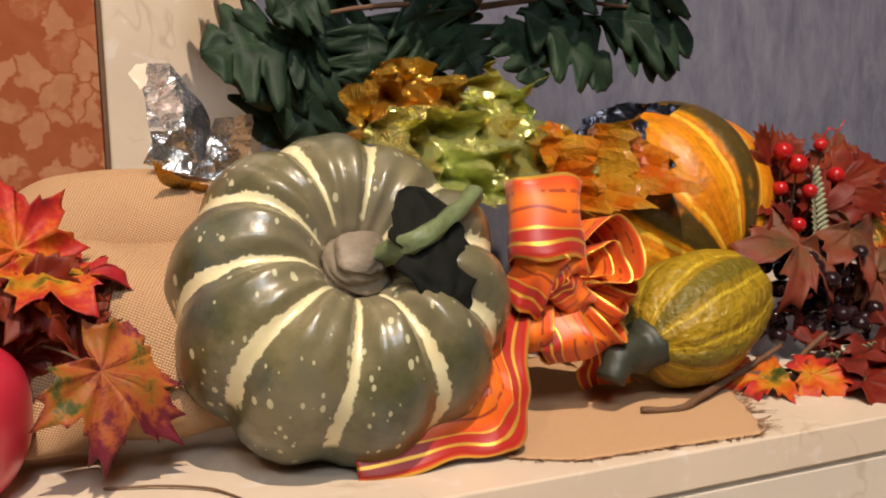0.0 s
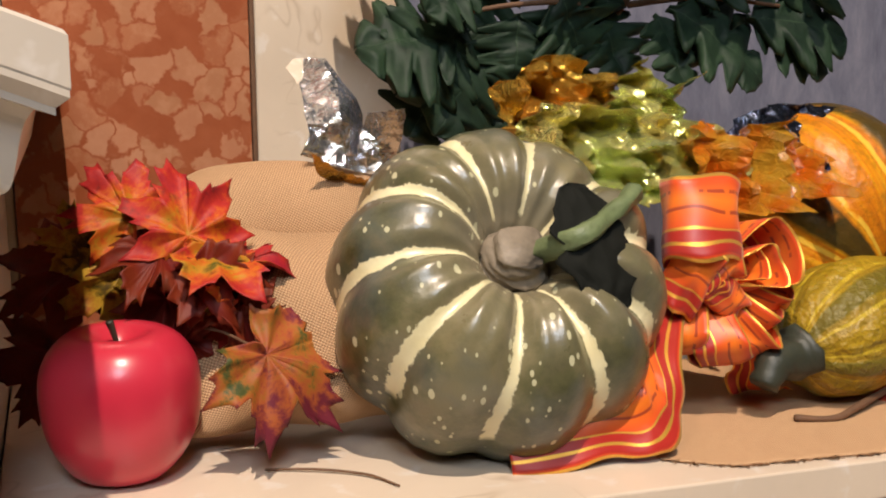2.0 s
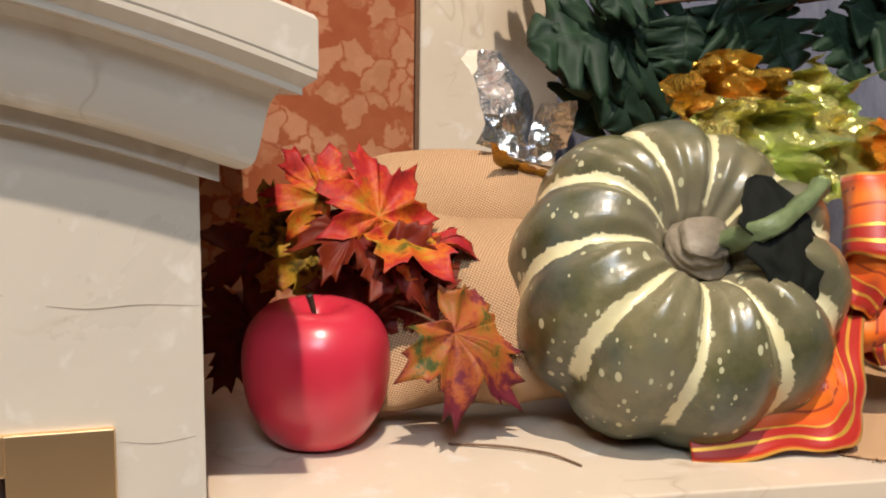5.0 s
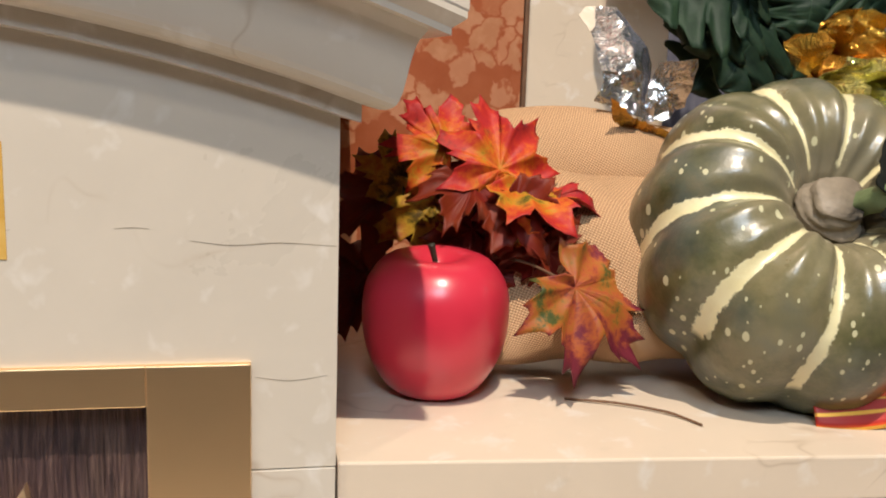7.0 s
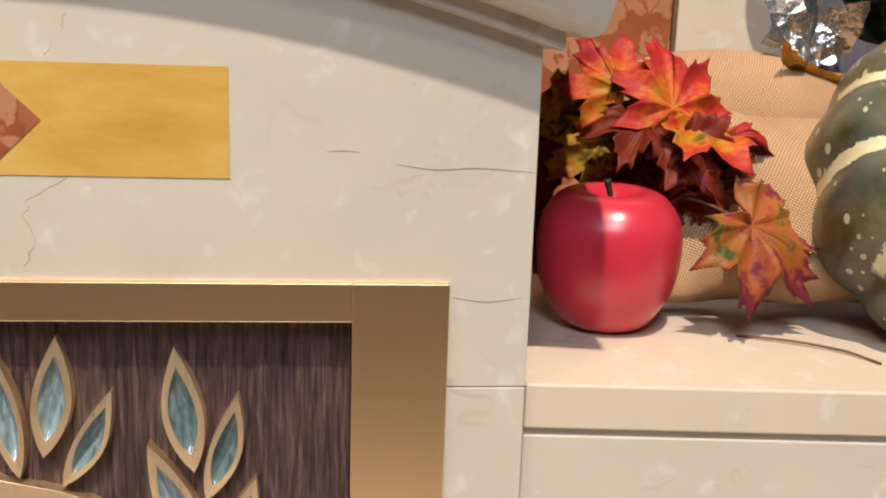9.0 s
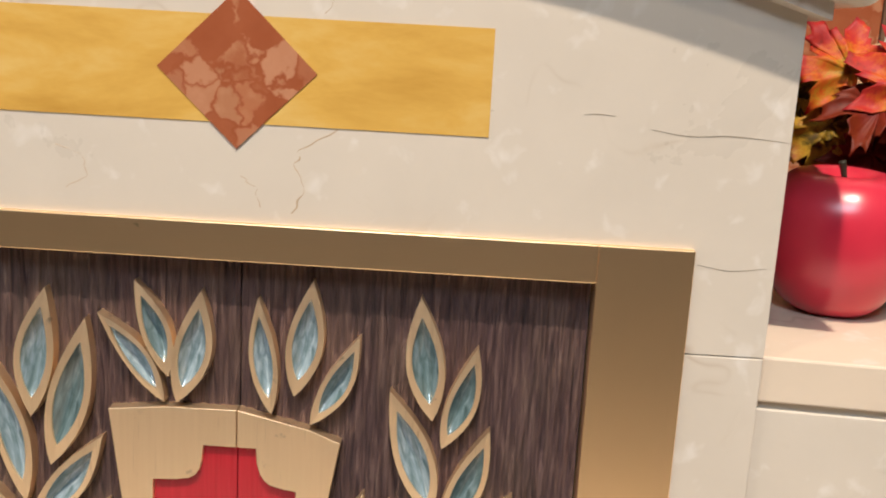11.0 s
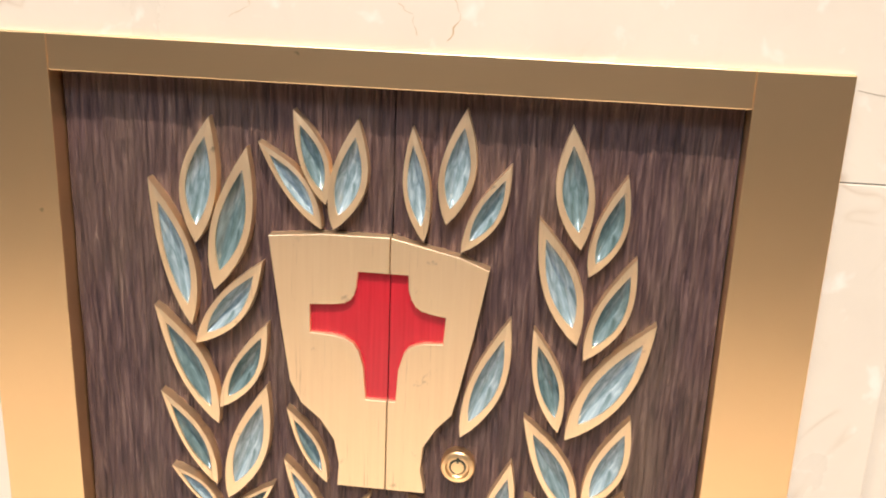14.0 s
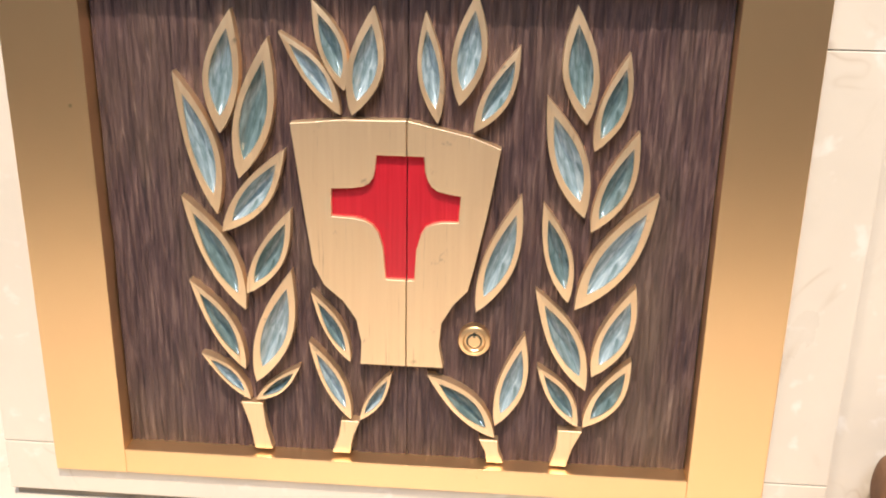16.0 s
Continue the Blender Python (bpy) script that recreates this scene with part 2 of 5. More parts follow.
def leaf_mat(name, stops, vein, gloss=0.55, scale=30.0, dark=(0.05, 0.02, 0.01)):
    """An autumn leaf: colours run out from the middle in patches, with fine veins along the lobes."""
    n = Nodes(name, gloss, 0.0, 0.25)
    uv = n.add("ShaderNodeSeparateXYZ")
    n.put(uv.inputs[0], n.coords("UV"))
    r = n.tree.nodes.new("ShaderNodeObjectInfo").outputs["Random"]
    shift = n.add("ShaderNodeCombineXYZ", X=n.math("MULTIPLY", r, 7.0), Y=n.math("MULTIPLY", r, 3.0))
    place = n.tree.nodes.new("ShaderNodeVectorMath")
    place.operation = "ADD"
    n.put(place.inputs[0], n.coords("Object"))
    n.put(place.inputs[1], shift.outputs[0])
    f = n.math("ADD", n.math("MULTIPLY_ADD", n.noise(scale, place.outputs[0], 6, 0.72, 0.3), 1.15, -0.12), n.math("MULTIPLY", uv.outputs[0], 0.36))
    tone = n.ramp(f, *stops)
    line = n.mask(uv.outputs[1], 0.82, 0.97)
    tone = n.mix(n.math("MULTIPLY", line, 0.6), tone, vein)
    speck = n.mask(n.noise(85, place.outputs[0], 4, 0.7), 0.56, 0.68)
    tone = n.mix(n.math("MULTIPLY", speck, 0.55), tone, dark)
    n.color(tone).bump(n.math("ADD", n.math("MULTIPLY", line, -0.8), n.noise(130, n.coords("Object"), 3)), 0.35, 0.001)
    n.set(Subsurface_Weight=0.0)
    return n.mat


def foil_mat(name, tint, rough=0.16, second=None, metal=0.95):
    n = Nodes(name, rough, metal)
    v = n.coords("Object")
    tone = tint if second is None else n.mix(n.mask(n.noise(24, v, 3), 0.42, 0.62), tint, second)
    crinkle = n.math("ABSOLUTE", n.math("SUBTRACT", n.noise(95, v, 3, 0.55, 0.6), 0.5))
    n.color(tone).bump(crinkle, 0.75, 0.006)
    return n.mat


def cellophane_mat(name, tint, second):
    n = Nodes(name, 0.12, 0.0, 0.8)
    v = n.coords("Object")
    n.color(n.mix(n.mask(n.noise(30, v, 3), 0.4, 0.65), tint, second))
    n.set(Transmission_Weight=0.45, Coat_Weight=1.0, Coat_Roughness=0.06, IOR=1.3)
    n.bump(n.math("ABSOLUTE", n.math("SUBTRACT", n.noise(85, v, 3, 0.55, 0.6), 0.5)), 0.7, 0.006)
    return n.mat


def ribbon_mat():
    n = Nodes("orange_ribbon", 0.42, 0.0, 0.5)
    uv = n.add("ShaderNodeSeparateXYZ")
    n.put(uv.inputs[0], n.coords("UV"))
    s, t = uv.outputs[0], uv.outputs[1]
    wob = n.math("ADD", t, n.math("MULTIPLY", n.math("SUBTRACT", n.noise(60, n.coords("UV"), 2), 0.5), 0.02))
    base = n.ramp(wob, (0.0, (0.62, 0.055, 0.008)), (0.40, (0.72, 0.085, 0.010)), (0.7, (0.86, 0.19, 0.012)), (0.9, (0.70, 0.08, 0.010)), (1.0, (0.64, 0.055, 0.008)))
    def band(at, half):
        return n.math("SUBTRACT", 1.0, n.mask(n.math("ABSOLUTE", n.math("SUBTRACT", wob, at)), half, half + 0.012))
    red = n.math("MAXIMUM", band(0.115, 0.050), band(0.285, 0.065))
    base = n.mix(red, base, (0.40, 0.018, 0.010))
    wire = n.math("MAXIMUM", n.math("MAXIMUM", band(0.015, 0.014), band(0.985, 0.014)), n.math("MAXIMUM", band(0.195, 0.016), band(0.365, 0.008)))
    row = n.math("MAXIMUM", band(0.58, 0.014), band(0.80, 0.014))
    dash = n.math("MULTIPLY", row, n.mask(n.noise(1.0, n.coords("UV", (190, 3, 1)), 1), 0.42, 0.48))
    base = n.mix(n.math("MULTIPLY", dash, 0.8), base, (0.26, 0.02, 0.012))
    n.color(n.mix(wire, base, (0.86, 0.47, 0.07)))
    n.put(n.bsdf.inputs["Metallic"], n.math("MULTIPLY", wire, 0.7))
    n.set(Sheen_Weight=0.15).bump(n.noise(1.0, n.coords("UV", (900, 60, 1)), 2), 0.15, 0.0004)
    return n.mat


def plain(name, color, rough=0.5, metal=0.0, grain=60.0, vary=0.25, bump=0.15):
    n = Nodes(name, rough, metal)
    v = n.coords("Object")
    n.color(n.mix(n.noise(grain, v, 5, 0.6), tuple(c * (1 - vary) for c in color), tuple(min(1.0, c * (1 + vary)) for c in color)))
    n.bump(n.noise(grain * 3, v, 3), bump, 0.001)
    return n.mat


def blue_wall_mat():
    n = Nodes("blue_grey_plaster", 0.85, 0.0, 0.2)
    v = n.coords("Object", (1, 1, 0.35))
    f = n.noise(40, v, 6, 0.7, 0.4)
    tone = n.ramp(f, (0.3, (0.10, 0.105, 0.145)), (0.5, (0.145, 0.15, 0.20)), (0.72, (0.20, 0.20, 0.25)))
    n.color(tone).bump(n.noise(160, n.coords("Object"), 4), 0.3, 0.001)
    return n.mat


MARBLE = cream_marble("cream_marble")
SHELF_MARBLE = cream_marble("cream_shelf_marble", (0.66, 0.55, 0.43), 0.33)
PALE_MARBLE = cream_marble("pale_wall_marble", (0.64, 0.54, 0.42), 0.4)
ROSSO = red_marble("red_breccia")
ROSSO_FINE = red_marble("red_breccia_fine", 1.7)
GOLDSTONE = gold_marble()
BRASS, BRASS_H = brass_mat(), brass_mat("brushed_brass_rail", stretch=(5, 900, 900))


def worn_gilding():
    n = Nodes("worn_gilding", 0.4, 1.0)
    streak = n.noise(1.0, n.coords("Object", (420, 420, 12)), 5, 0.65)
    tone = n.mix(streak, (0.86, 0.63, 0.39), (0.98, 0.78, 0.53))
    scratch = n.math("MULTIPLY", n.mask(n.noise(1.0, n.coords("Object", (700, 700, 16)), 3, 0.7), 0.60, 0.68), n.mask(n.noise(20, n.coords("Object"), 3), 0.45, 0.62))
    tone = n.mix(n.math("MULTIPLY", scratch, 0.55), tone, (0.42, 0.27, 0.13))
    dirt = n.mask(n.noise(75, n.coords("Object"), 5, 0.7), 0.64, 0.74)
    n.color(n.mix(n.math("MULTIPLY", dirt, 0.6), tone, (0.20, 0.12, 0.07)))
    n.put(n.bsdf.inputs["Roughness"], n.math("MULTIPLY_ADD", streak, 0.22, 0.36))
    return n.bump(streak, 0.12, 0.0006).mat


RELIEF = worn_gilding()
WOOD, ENAMEL, CROSSRED = grooved_wood(), enamel_mat(), red_enamel()
RIND, APPLE, BURLAP, FLATLAP = pumpkin_mat(), apple_mat(), burlap_mat(62.0, 0.5, 0.7), burlap_mat(62.0, 0.12, 0.4)
BIG_GOURD = gourd_mat("orange_striped_rind", 12, (0.50, 0.130, 0.006), (0.68, 0.225, 0.006), (0.78, 0.39, 0.012), (0.026, 0.030, 0.008), (0.84, 0.55, 0.06), 0.2, 0.05)
SMALL_GOURD = gourd_mat("olive_yellow_rind", 10, (0.20, 0.125, 0.008), (0.34, 0.215, 0.010), (0.46, 0.30, 0.014), (0.15, 0.12, 0.012), (0.58, 0.42, 0.03), 1.0)
RIBBON = ribbon_mat()
VEIN = plain("brown_vein", (0.46, 0.345, 0.225), 0.4, grain=220, vary=0.3, bump=0.0)
STEM_GREEN = plain("stem_green", (0.13, 0.17, 0.075), 0.5, grain=70, vary=0.65, bump=0.9)
STEM_GREY = plain("stem_grey", (0.25, 0.205, 0.15), 0.6, grain=55, vary=0.75, bump=0.9)
STEM_DARK = plain("stem_dark", (0.030, 0.034, 0.022), 0.5, grain=80, vary=0.4, bump=0.4)
TWIG = plain("twig_bark", (0.13, 0.065, 0.032), 0.7, grain=120, vary=0.4, bump=0.5)
# cloth leaf colour, near-black so it carries the shade beneath the stem
SHADED_CLOTH = plain("shaded_cloth_leaf", (0.009, 0.010, 0.008), 0.8, grain=50, vary=0.5, bump=0.5)
SHADED_CLOTH.node_tree.nodes["Principled BSDF"].inputs["Specular IOR Level"].default_value = 0.12
BERRY = plain("red_berry", (0.42, 0.012, 0.012), 0.18, grain=40, vary=0.3, bump=0.05)
# near-black, coloured as the deep shade it fills
SHADE_BERRY = plain("shade_berry", (0.020, 0.008, 0.010), 0.15, grain=40, vary=0.4, bump=0.05)
FERN = plain("grey_green_fern", (0.30, 0.31, 0.19), 0.6, grain=60, vary=0.4, bump=0.3)
OAK = leaf_mat("dark_green_leaf", ((0.25, (0.005, 0.012, 0.008)), (0.5, (0.008, 0.021, 0.012)), (0.75, (0.018, 0.040, 0.020)), (1.0, (0.030, 0.062, 0.027))), (0.036, 0.068, 0.036), 0.6, 30.0, (0.008, 0.016, 0.010))
FLAME = leaf_mat("orange_red_leaf", ((0.36, (0.060, 0.072, 0.009)), (0.46, (0.425, 0.204, 0.015)), (0.55, (0.510, 0.111, 0.010)), (0.66, (0.408, 0.025, 0.015)), (0.86, (0.255, 0.007, 0.019))), (0.527, 0.238, 0.025))
BURGUNDY = leaf_mat("burgundy_leaf", ((0.30, (0.050, 0.006, 0.006)), (0.5, (0.10, 0.010, 0.006)), (0.7, (0.15, 0.016, 0.008)), (1.0, (0.06, 0.010, 0.008))), (0.16, 0.04, 0.015))
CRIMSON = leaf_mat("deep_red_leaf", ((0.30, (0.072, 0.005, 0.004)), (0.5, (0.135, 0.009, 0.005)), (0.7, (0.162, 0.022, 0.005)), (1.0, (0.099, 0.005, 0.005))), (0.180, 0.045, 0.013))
MOSS = leaf_mat("green_orange_leaf", ((0.34, (0.028, 0.044, 0.010)), (0.44, (0.070, 0.076, 0.018)), (0.50, (0.290, 0.110, 0.016)), (0.58, (0.340, 0.080, 0.022)), (0.67, (0.136, 0.016, 0.028))), (0.208, 0.192, 0.048))
GILT_LEAF = leaf_mat("yellow_spotted_leaf", ((0.30, (0.016, 0.020, 0.006)), (0.5, (0.088, 0.064, 0.008)), (0.6, (0.416, 0.256, 0.024)), (0.75, (0.280, 0.080, 0.010)), (1.0, (0.040, 0.010, 0.008))), (0.320, 0.240, 0.040))
DUSK = leaf_mat("brown_red_leaf", ((0.30, (0.072, 0.055, 0.022)), (0.5, (0.143, 0.055, 0.025)), (0.68, (0.176, 0.033, 0.017)), (1.0, (0.055, 0.007, 0.007))), (0.187, 0.083, 0.044))
SILVER = foil_mat("silver_foil", (0.60, 0.62, 0.65), 0.18)
LIME = foil_mat("lime_gold_foil", (0.66, 0.72, 0.30), 0.2, (0.66, 0.56, 0.16), 0.8)
OLDGOLD = foil_mat("gold_foil", (0.52, 0.34, 0.055), 0.24, (0.52, 0.25, 0.03), 0.75)
NAVY = foil_mat("navy_foil", (0.05, 0.06, 0.09), 0.22)
AMBER = cellophane_mat("amber_cellophane", (0.62, 0.33, 0.03), (0.68, 0.15, 0.008))
BLUEWALL = blue_wall_mat()
PLASTER = plain("warm_plaster", (0.55, 0.48, 0.40), 0.9, grain=5)
CEILING = plain("ceiling_plaster", (0.35, 0.32, 0.28), 0.9, grain=5)
CARPET = plain("dark_carpet", (0.20, 0.13, 0.09), 0.95, grain=90)


# ---- builders ----
def part(name, bm, material, parent=None, label="", smooth=False):
    """Links a bmesh as one mesh object, under its thing where one is given."""
    me = bpy.data.meshes.new(name)
    bmesh.ops.recalc_face_normals(bm, faces=bm.faces)
    bm.to_mesh(me)
    bm.free()
    me.materials.append(material)
    if smooth:
        me.polygons.foreach_set("use_smooth", [True] * len(me.polygons))
    ob = new(name, me)
    if parent is not None:
        ob.parent = parent
        ob.matrix_parent_inverse = parent.matrix_world.inverted()
    return tagged(ob, label)


def thing(name, place, label, category, group="", kind=""):
    ob = new(name)
    ob.empty_display_size = 0.02
    ob.location = place
    bpy.context.view_layer.update()
    ob.matrix_world = Matrix.Translation(place)
    return tagged(ob, label, category, group, kind)


def box(x0, x1, y0, y1, z0, z1, bevel=0.0, segments=2):
    bm = bmesh.new()
    bmesh.ops.create_cube(bm, size=1.0)
    bmesh.ops.scale(bm, vec=(x1 - x0, y1 - y0, z1 - z0), verts=bm.verts)
    bmesh.ops.translate(bm, vec=((x0 + x1) / 2, (y0 + y1) / 2, (z0 + z1) / 2), verts=bm.verts)
    if bevel:
        bmesh.ops.bevel(bm, geom=bm.edges[:], offset=bevel, segments=segments, affect="EDGES", profile=0.5)
    return bm


def extrude_outline(points, y_front, y_back, bevel=0.0):
    """A plate with the outline (x, z), from y_front back to y_back."""
    bm = bmesh.new()
    face = bm.faces.new([bm.verts.new((x, y_front, z)) for x, z in points])
    front = list(face.verts)
    made = bmesh.ops.extrude_face_region(bm, geom=[face])
    bmesh.ops.translate(bm, vec=(0, y_back - y_front, 0), verts=[v for v in made["geom"] if isinstance(v, bmesh.types.BMVert)])
    if bevel:
        bm.edges.ensure_lookup_table()
        rim = [e for e in bm.edges if all(abs(v.co.y - y_front) < 1e-7 for v in e.verts)]
        bmesh.ops.bevel(bm, geom=rim, offset=bevel, segments=2, affect="EDGES", profile=0.5)
    return bm


def sheet(nu, nv, at, uv=None, closed=False):
    """A grid mesh: at(u, v) gives the place for u, v in 0..1, uv(u, v) its texture place."""
    bm = bmesh.new()
    layer = bm.loops.layers.uv.new("UVMap")
    verts = [[bm.verts.new(at(i / nu, j / nv)) for j in range(nv + 1)] for i in range(nu if closed else nu + 1)]
    for i in range(nu):
        for j in range(nv):
            k = (i + 1) % nu if closed else i + 1
            try:
                f = bm.faces.new((verts[i][j], verts[k][j], verts[k][j + 1], verts[i][j + 1]))
            except ValueError:
                continue
            for loop, (a, b) in zip(f.loops, ((i, j), (i + 1, j), (i + 1, j + 1), (i, j + 1))):
                loop[layer].uv = uv(a / nu, b / nv) if uv else (a / nu, b / nv)
    return bm


def thick(ob, amount):
    m = ob.modifiers.new("thickness", "SOLIDIFY")
    m.thickness, m.offset = amount, 0.0
    return ob


def tube(points, radii, sides=10, rough=0.0, seed=0):
    """A tapered, slightly knobbly rod along the points."""
    pts = [Vector(p) for p in points]
    fine, rad = [], []
    steps = 6
    for k in range(len(pts) - 1):
        p0, p1, p2, p3 = pts[max(k - 1, 0)], pts[k], pts[k + 1], pts[min(k + 2, len(pts) - 1)]
        for s in range(steps):
            t = s / steps
            fine.append(0.5 * (2 * p1 + (p2 - p0) * t + (2 * p0 - 5 * p1 + 4 * p2 - p3) * t * t + (3 * p1 - p0 - 3 * p2 + p3) * t ** 3))
            rad.append(radii[k] * (1 - t) + radii[k + 1] * t)
    fine.append(pts[-1])
    rad.append(radii[-1])
    bm = bmesh.new()
    rings = []
    side = Vector((0.3, 0.2, 1)).normalized()
    for k, p in enumerate(fine):
        ahead = (fine[min(k + 1, len(fine) - 1)] - fine[max(k - 1, 0)]).normalized()
        side = (side - ahead * side.dot(ahead)).normalized()
        other = ahead.cross(side)
        ring = []
        for j in range(sides):
            a = 2 * math.pi * j / sides
            r = rad[k] * (1 + rough * noise.noise(Vector((k * 0.45 + seed * 9.1, math.cos(a) * 1.3, math.sin(a) * 1.3))))
            ring.append(bm.verts.new(p + r * (math.cos(a) * side + math.sin(a) * other)))
        rings.append(ring)
    for a, b in zip(rings, rings[1:]):
        for j in range(sides):
            bm.faces.new((a[j], a[(j + 1) % sides], b[(j + 1) % sides], b[j]))
    bm.faces.new(rings[0])
    bm.faces.new(rings[-1])
    return bm


def soft_curve(points, n):
    """Points in the plane made into n + 1 points of a soft curve."""
    pts = [Vector(p) for p in points]
    out = []
    for k in range(n + 1):
        t = k / n * (len(pts) - 1)
        i = min(int(t), len(pts) - 2)
        f = t - i
        p0, p1, p2, p3 = pts[max(i - 1, 0)], pts[i], pts[i + 1], pts[min(i + 2, len(pts) - 1)]
        out.append(0.5 * (2 * p1 + (p2 - p0) * f + (2 * p0 - 5 * p1 + 4 * p2 - p3) * f * f + (3 * p1 - p0 - 3 * p2 + p3) * f ** 3))
    return out


def frame_from(center, along, up):
    """A pose at center whose x axis runs along, and whose z axis is as near to up as it can be."""
    x = Vector(along).normalized()
    z = Vector(up) - x * Vector(up).dot(x)
    z.normalize()
    m = Matrix((x, z.cross(x), z)).transposed().to_4x4()
    m.translation = center
    return m


# ---- the setting ----
SHELF_Z = 1.204


def setting(name, bm, material, label, category):
    return tagged(part(name, bm, material), label, category, kind="structure")


setting("floor", box(-4, 4, -8, 0.9, -0.1, 0.0), CARPET, "dark carpeted church floor before the altar", "floor")
setting("ceiling", box(-4, 4, -8, 0.9, 4.6, 4.7), CEILING, "dim plaster church ceiling above the altar", "ceiling")
setting("wall_west", box(-4.1, -4, -8, 0.9, 0, 4.6), PLASTER, "plain plaster side wall of the church", "wall")
setting("wall_east", box(4, 4.1, -8, 0.9, 0, 4.6), PLASTER, "plain plaster side wall of the church", "wall")
setting("wall_south", box(-4.1, 4.1, -8.1, -8, 0, 4.6), PLASTER, "plain plaster end wall of the church", "wall")
setting("wall_north", box(-4.1, 4.1, 0.54, 0.9, 0, 4.6), BLUEWALL, "blue-grey mottled plaster wall behind the altar shelf", "wall")
pil = thing("wall_pilaster", (0.1, 0.49, 0), "pale marble pilaster with a red breccia inlay behind the shelf", "pilaster", kind="structure")
part("marble_strip", box(0.2035, 0.335, 0.439, 0.538, 0.9, 3.2, 0.002), PALE_MARBLE, pil)
part("marble_strip", box(-0.60, 0.006, 0.441, 0.538, 0.9, 3.2, 0.002), PALE_MARBLE, pil)
part("red_panel", box(0.007, 0.1985, 0.438, 0.538, 0.9, 3.2, 0.001), ROSSO, pil, "red breccia marble panel")
part("trim", box(0.199, 0.203, 0.436, 0.538, 0.9, 3.2, 0.001), TWIG, pil, "thin dark joint strip")

# altar shelf beside the tabernacle, turned a little towards the room
shelf_turn = pose(0.0, 0.006, 0, 0, 0, -4.6)
shelf = thing("altar_shelf", (0, 0, 0), "cream marble altar shelf with a square front edge", "shelf", kind="structure")


def shelf_block(front, z0, z1, bevel=0.0):
    """A slab of the turned shelf whose near end lies flush along the side of the tabernacle."""
    back, slant = 0.43, math.tan(radians(4.6))
    ends = [(0.0015 - front * slant, front), (1.6, front), (1.6, back), (0.0015 - back * slant, back)]
    bm = bmesh.new()
    face = bm.faces.new([bm.verts.new((x, y, z0)) for x, y in ends])
    made = bmesh.ops.extrude_face_region(bm, geom=[face])
    bmesh.ops.translate(bm, vec=(0, 0, z1 - z0), verts=[v for v in made["geom"] if isinstance(v, bmesh.types.BMVert)])
    if bevel:
        bmesh.ops.bevel(bm, geom=bm.edges[:], offset=bevel, segments=2, affect="EDGES", profile=0.5)
    return bm


for name, bm, material, label in (
        ("top_slab", shelf_block(0.0, SHELF_Z - 0.0225, SHELF_Z, 0.0012), SHELF_MARBLE, ""),
        ("bed_moulding", shelf_block(0.0035, SHELF_Z - 0.026, SHELF_Z - 0.0228), PALE_MARBLE, "shaded recessed joint"),
        ("riser", shelf_block(0.0015, 0.9150, SHELF_Z - 0.0262, 0.001), MARBLE, "")):
    o = part(name, bm, material, shelf, label)
    o.matrix_world = shelf_turn
setting("altar", box(-1.6, 1.6, -0.44, 0.53, 0.0, 0.9145, 0.004), MARBLE, "pale marble altar block with a polished top", "altar")

# tabernacle: slabs round the door opening, arched cornice on top
XC, HALF = -0.247, 0.247


def arch(x):
    return 1.4009 - 0.67 * (x - XC) ** 2


tab = thing("tabernacle", (XC, 0.18, 0.915), "cream marble tabernacle with an arched moulded cornice and inlays", "tabernacle")


def slab_top():
    """The upper slab, cut to the arch."""
    n = 40
    xs = [XC - HALF + 2 * HALF * k / n for k in range(n + 1)]
    return extrude_outline([(xs[0], 1.2052)] + [(x, arch(x) + 0.001) for x in xs] + [(xs[-1], 1.2052), (-0.060, 1.2052), (-0.060, 1.246), (-0.434, 1.246), (-0.434, 1.2052)], 0.0, 0.435)


part("upper_slab", slab_top(), MARBLE, tab)
part("side_slab", box(-0.060, 0.0, 0.0, 0.435, 0.9545, 1.2045, 0.0006), MARBLE, tab)
part("side_slab", box(-0.494, -0.434, 0.0, 0.435, 0.9545, 1.2045, 0.0006), MARBLE, tab)
part("base_slab", box(-0.494, 0.0, 0.0, 0.435, 0.9205, 0.9540, 0.0006), MARBLE, tab)
part("base_joint", box(-0.492, -0.002, 0.004, 0.43, 0.9146, 0.9204), STEM_GREY, tab, "dark joint under the base slab")
part("inner_box", box(-0.4335, -0.0605, 0.022, 0.433, 0.9545, 1.2455), STEM_DARK, tab)


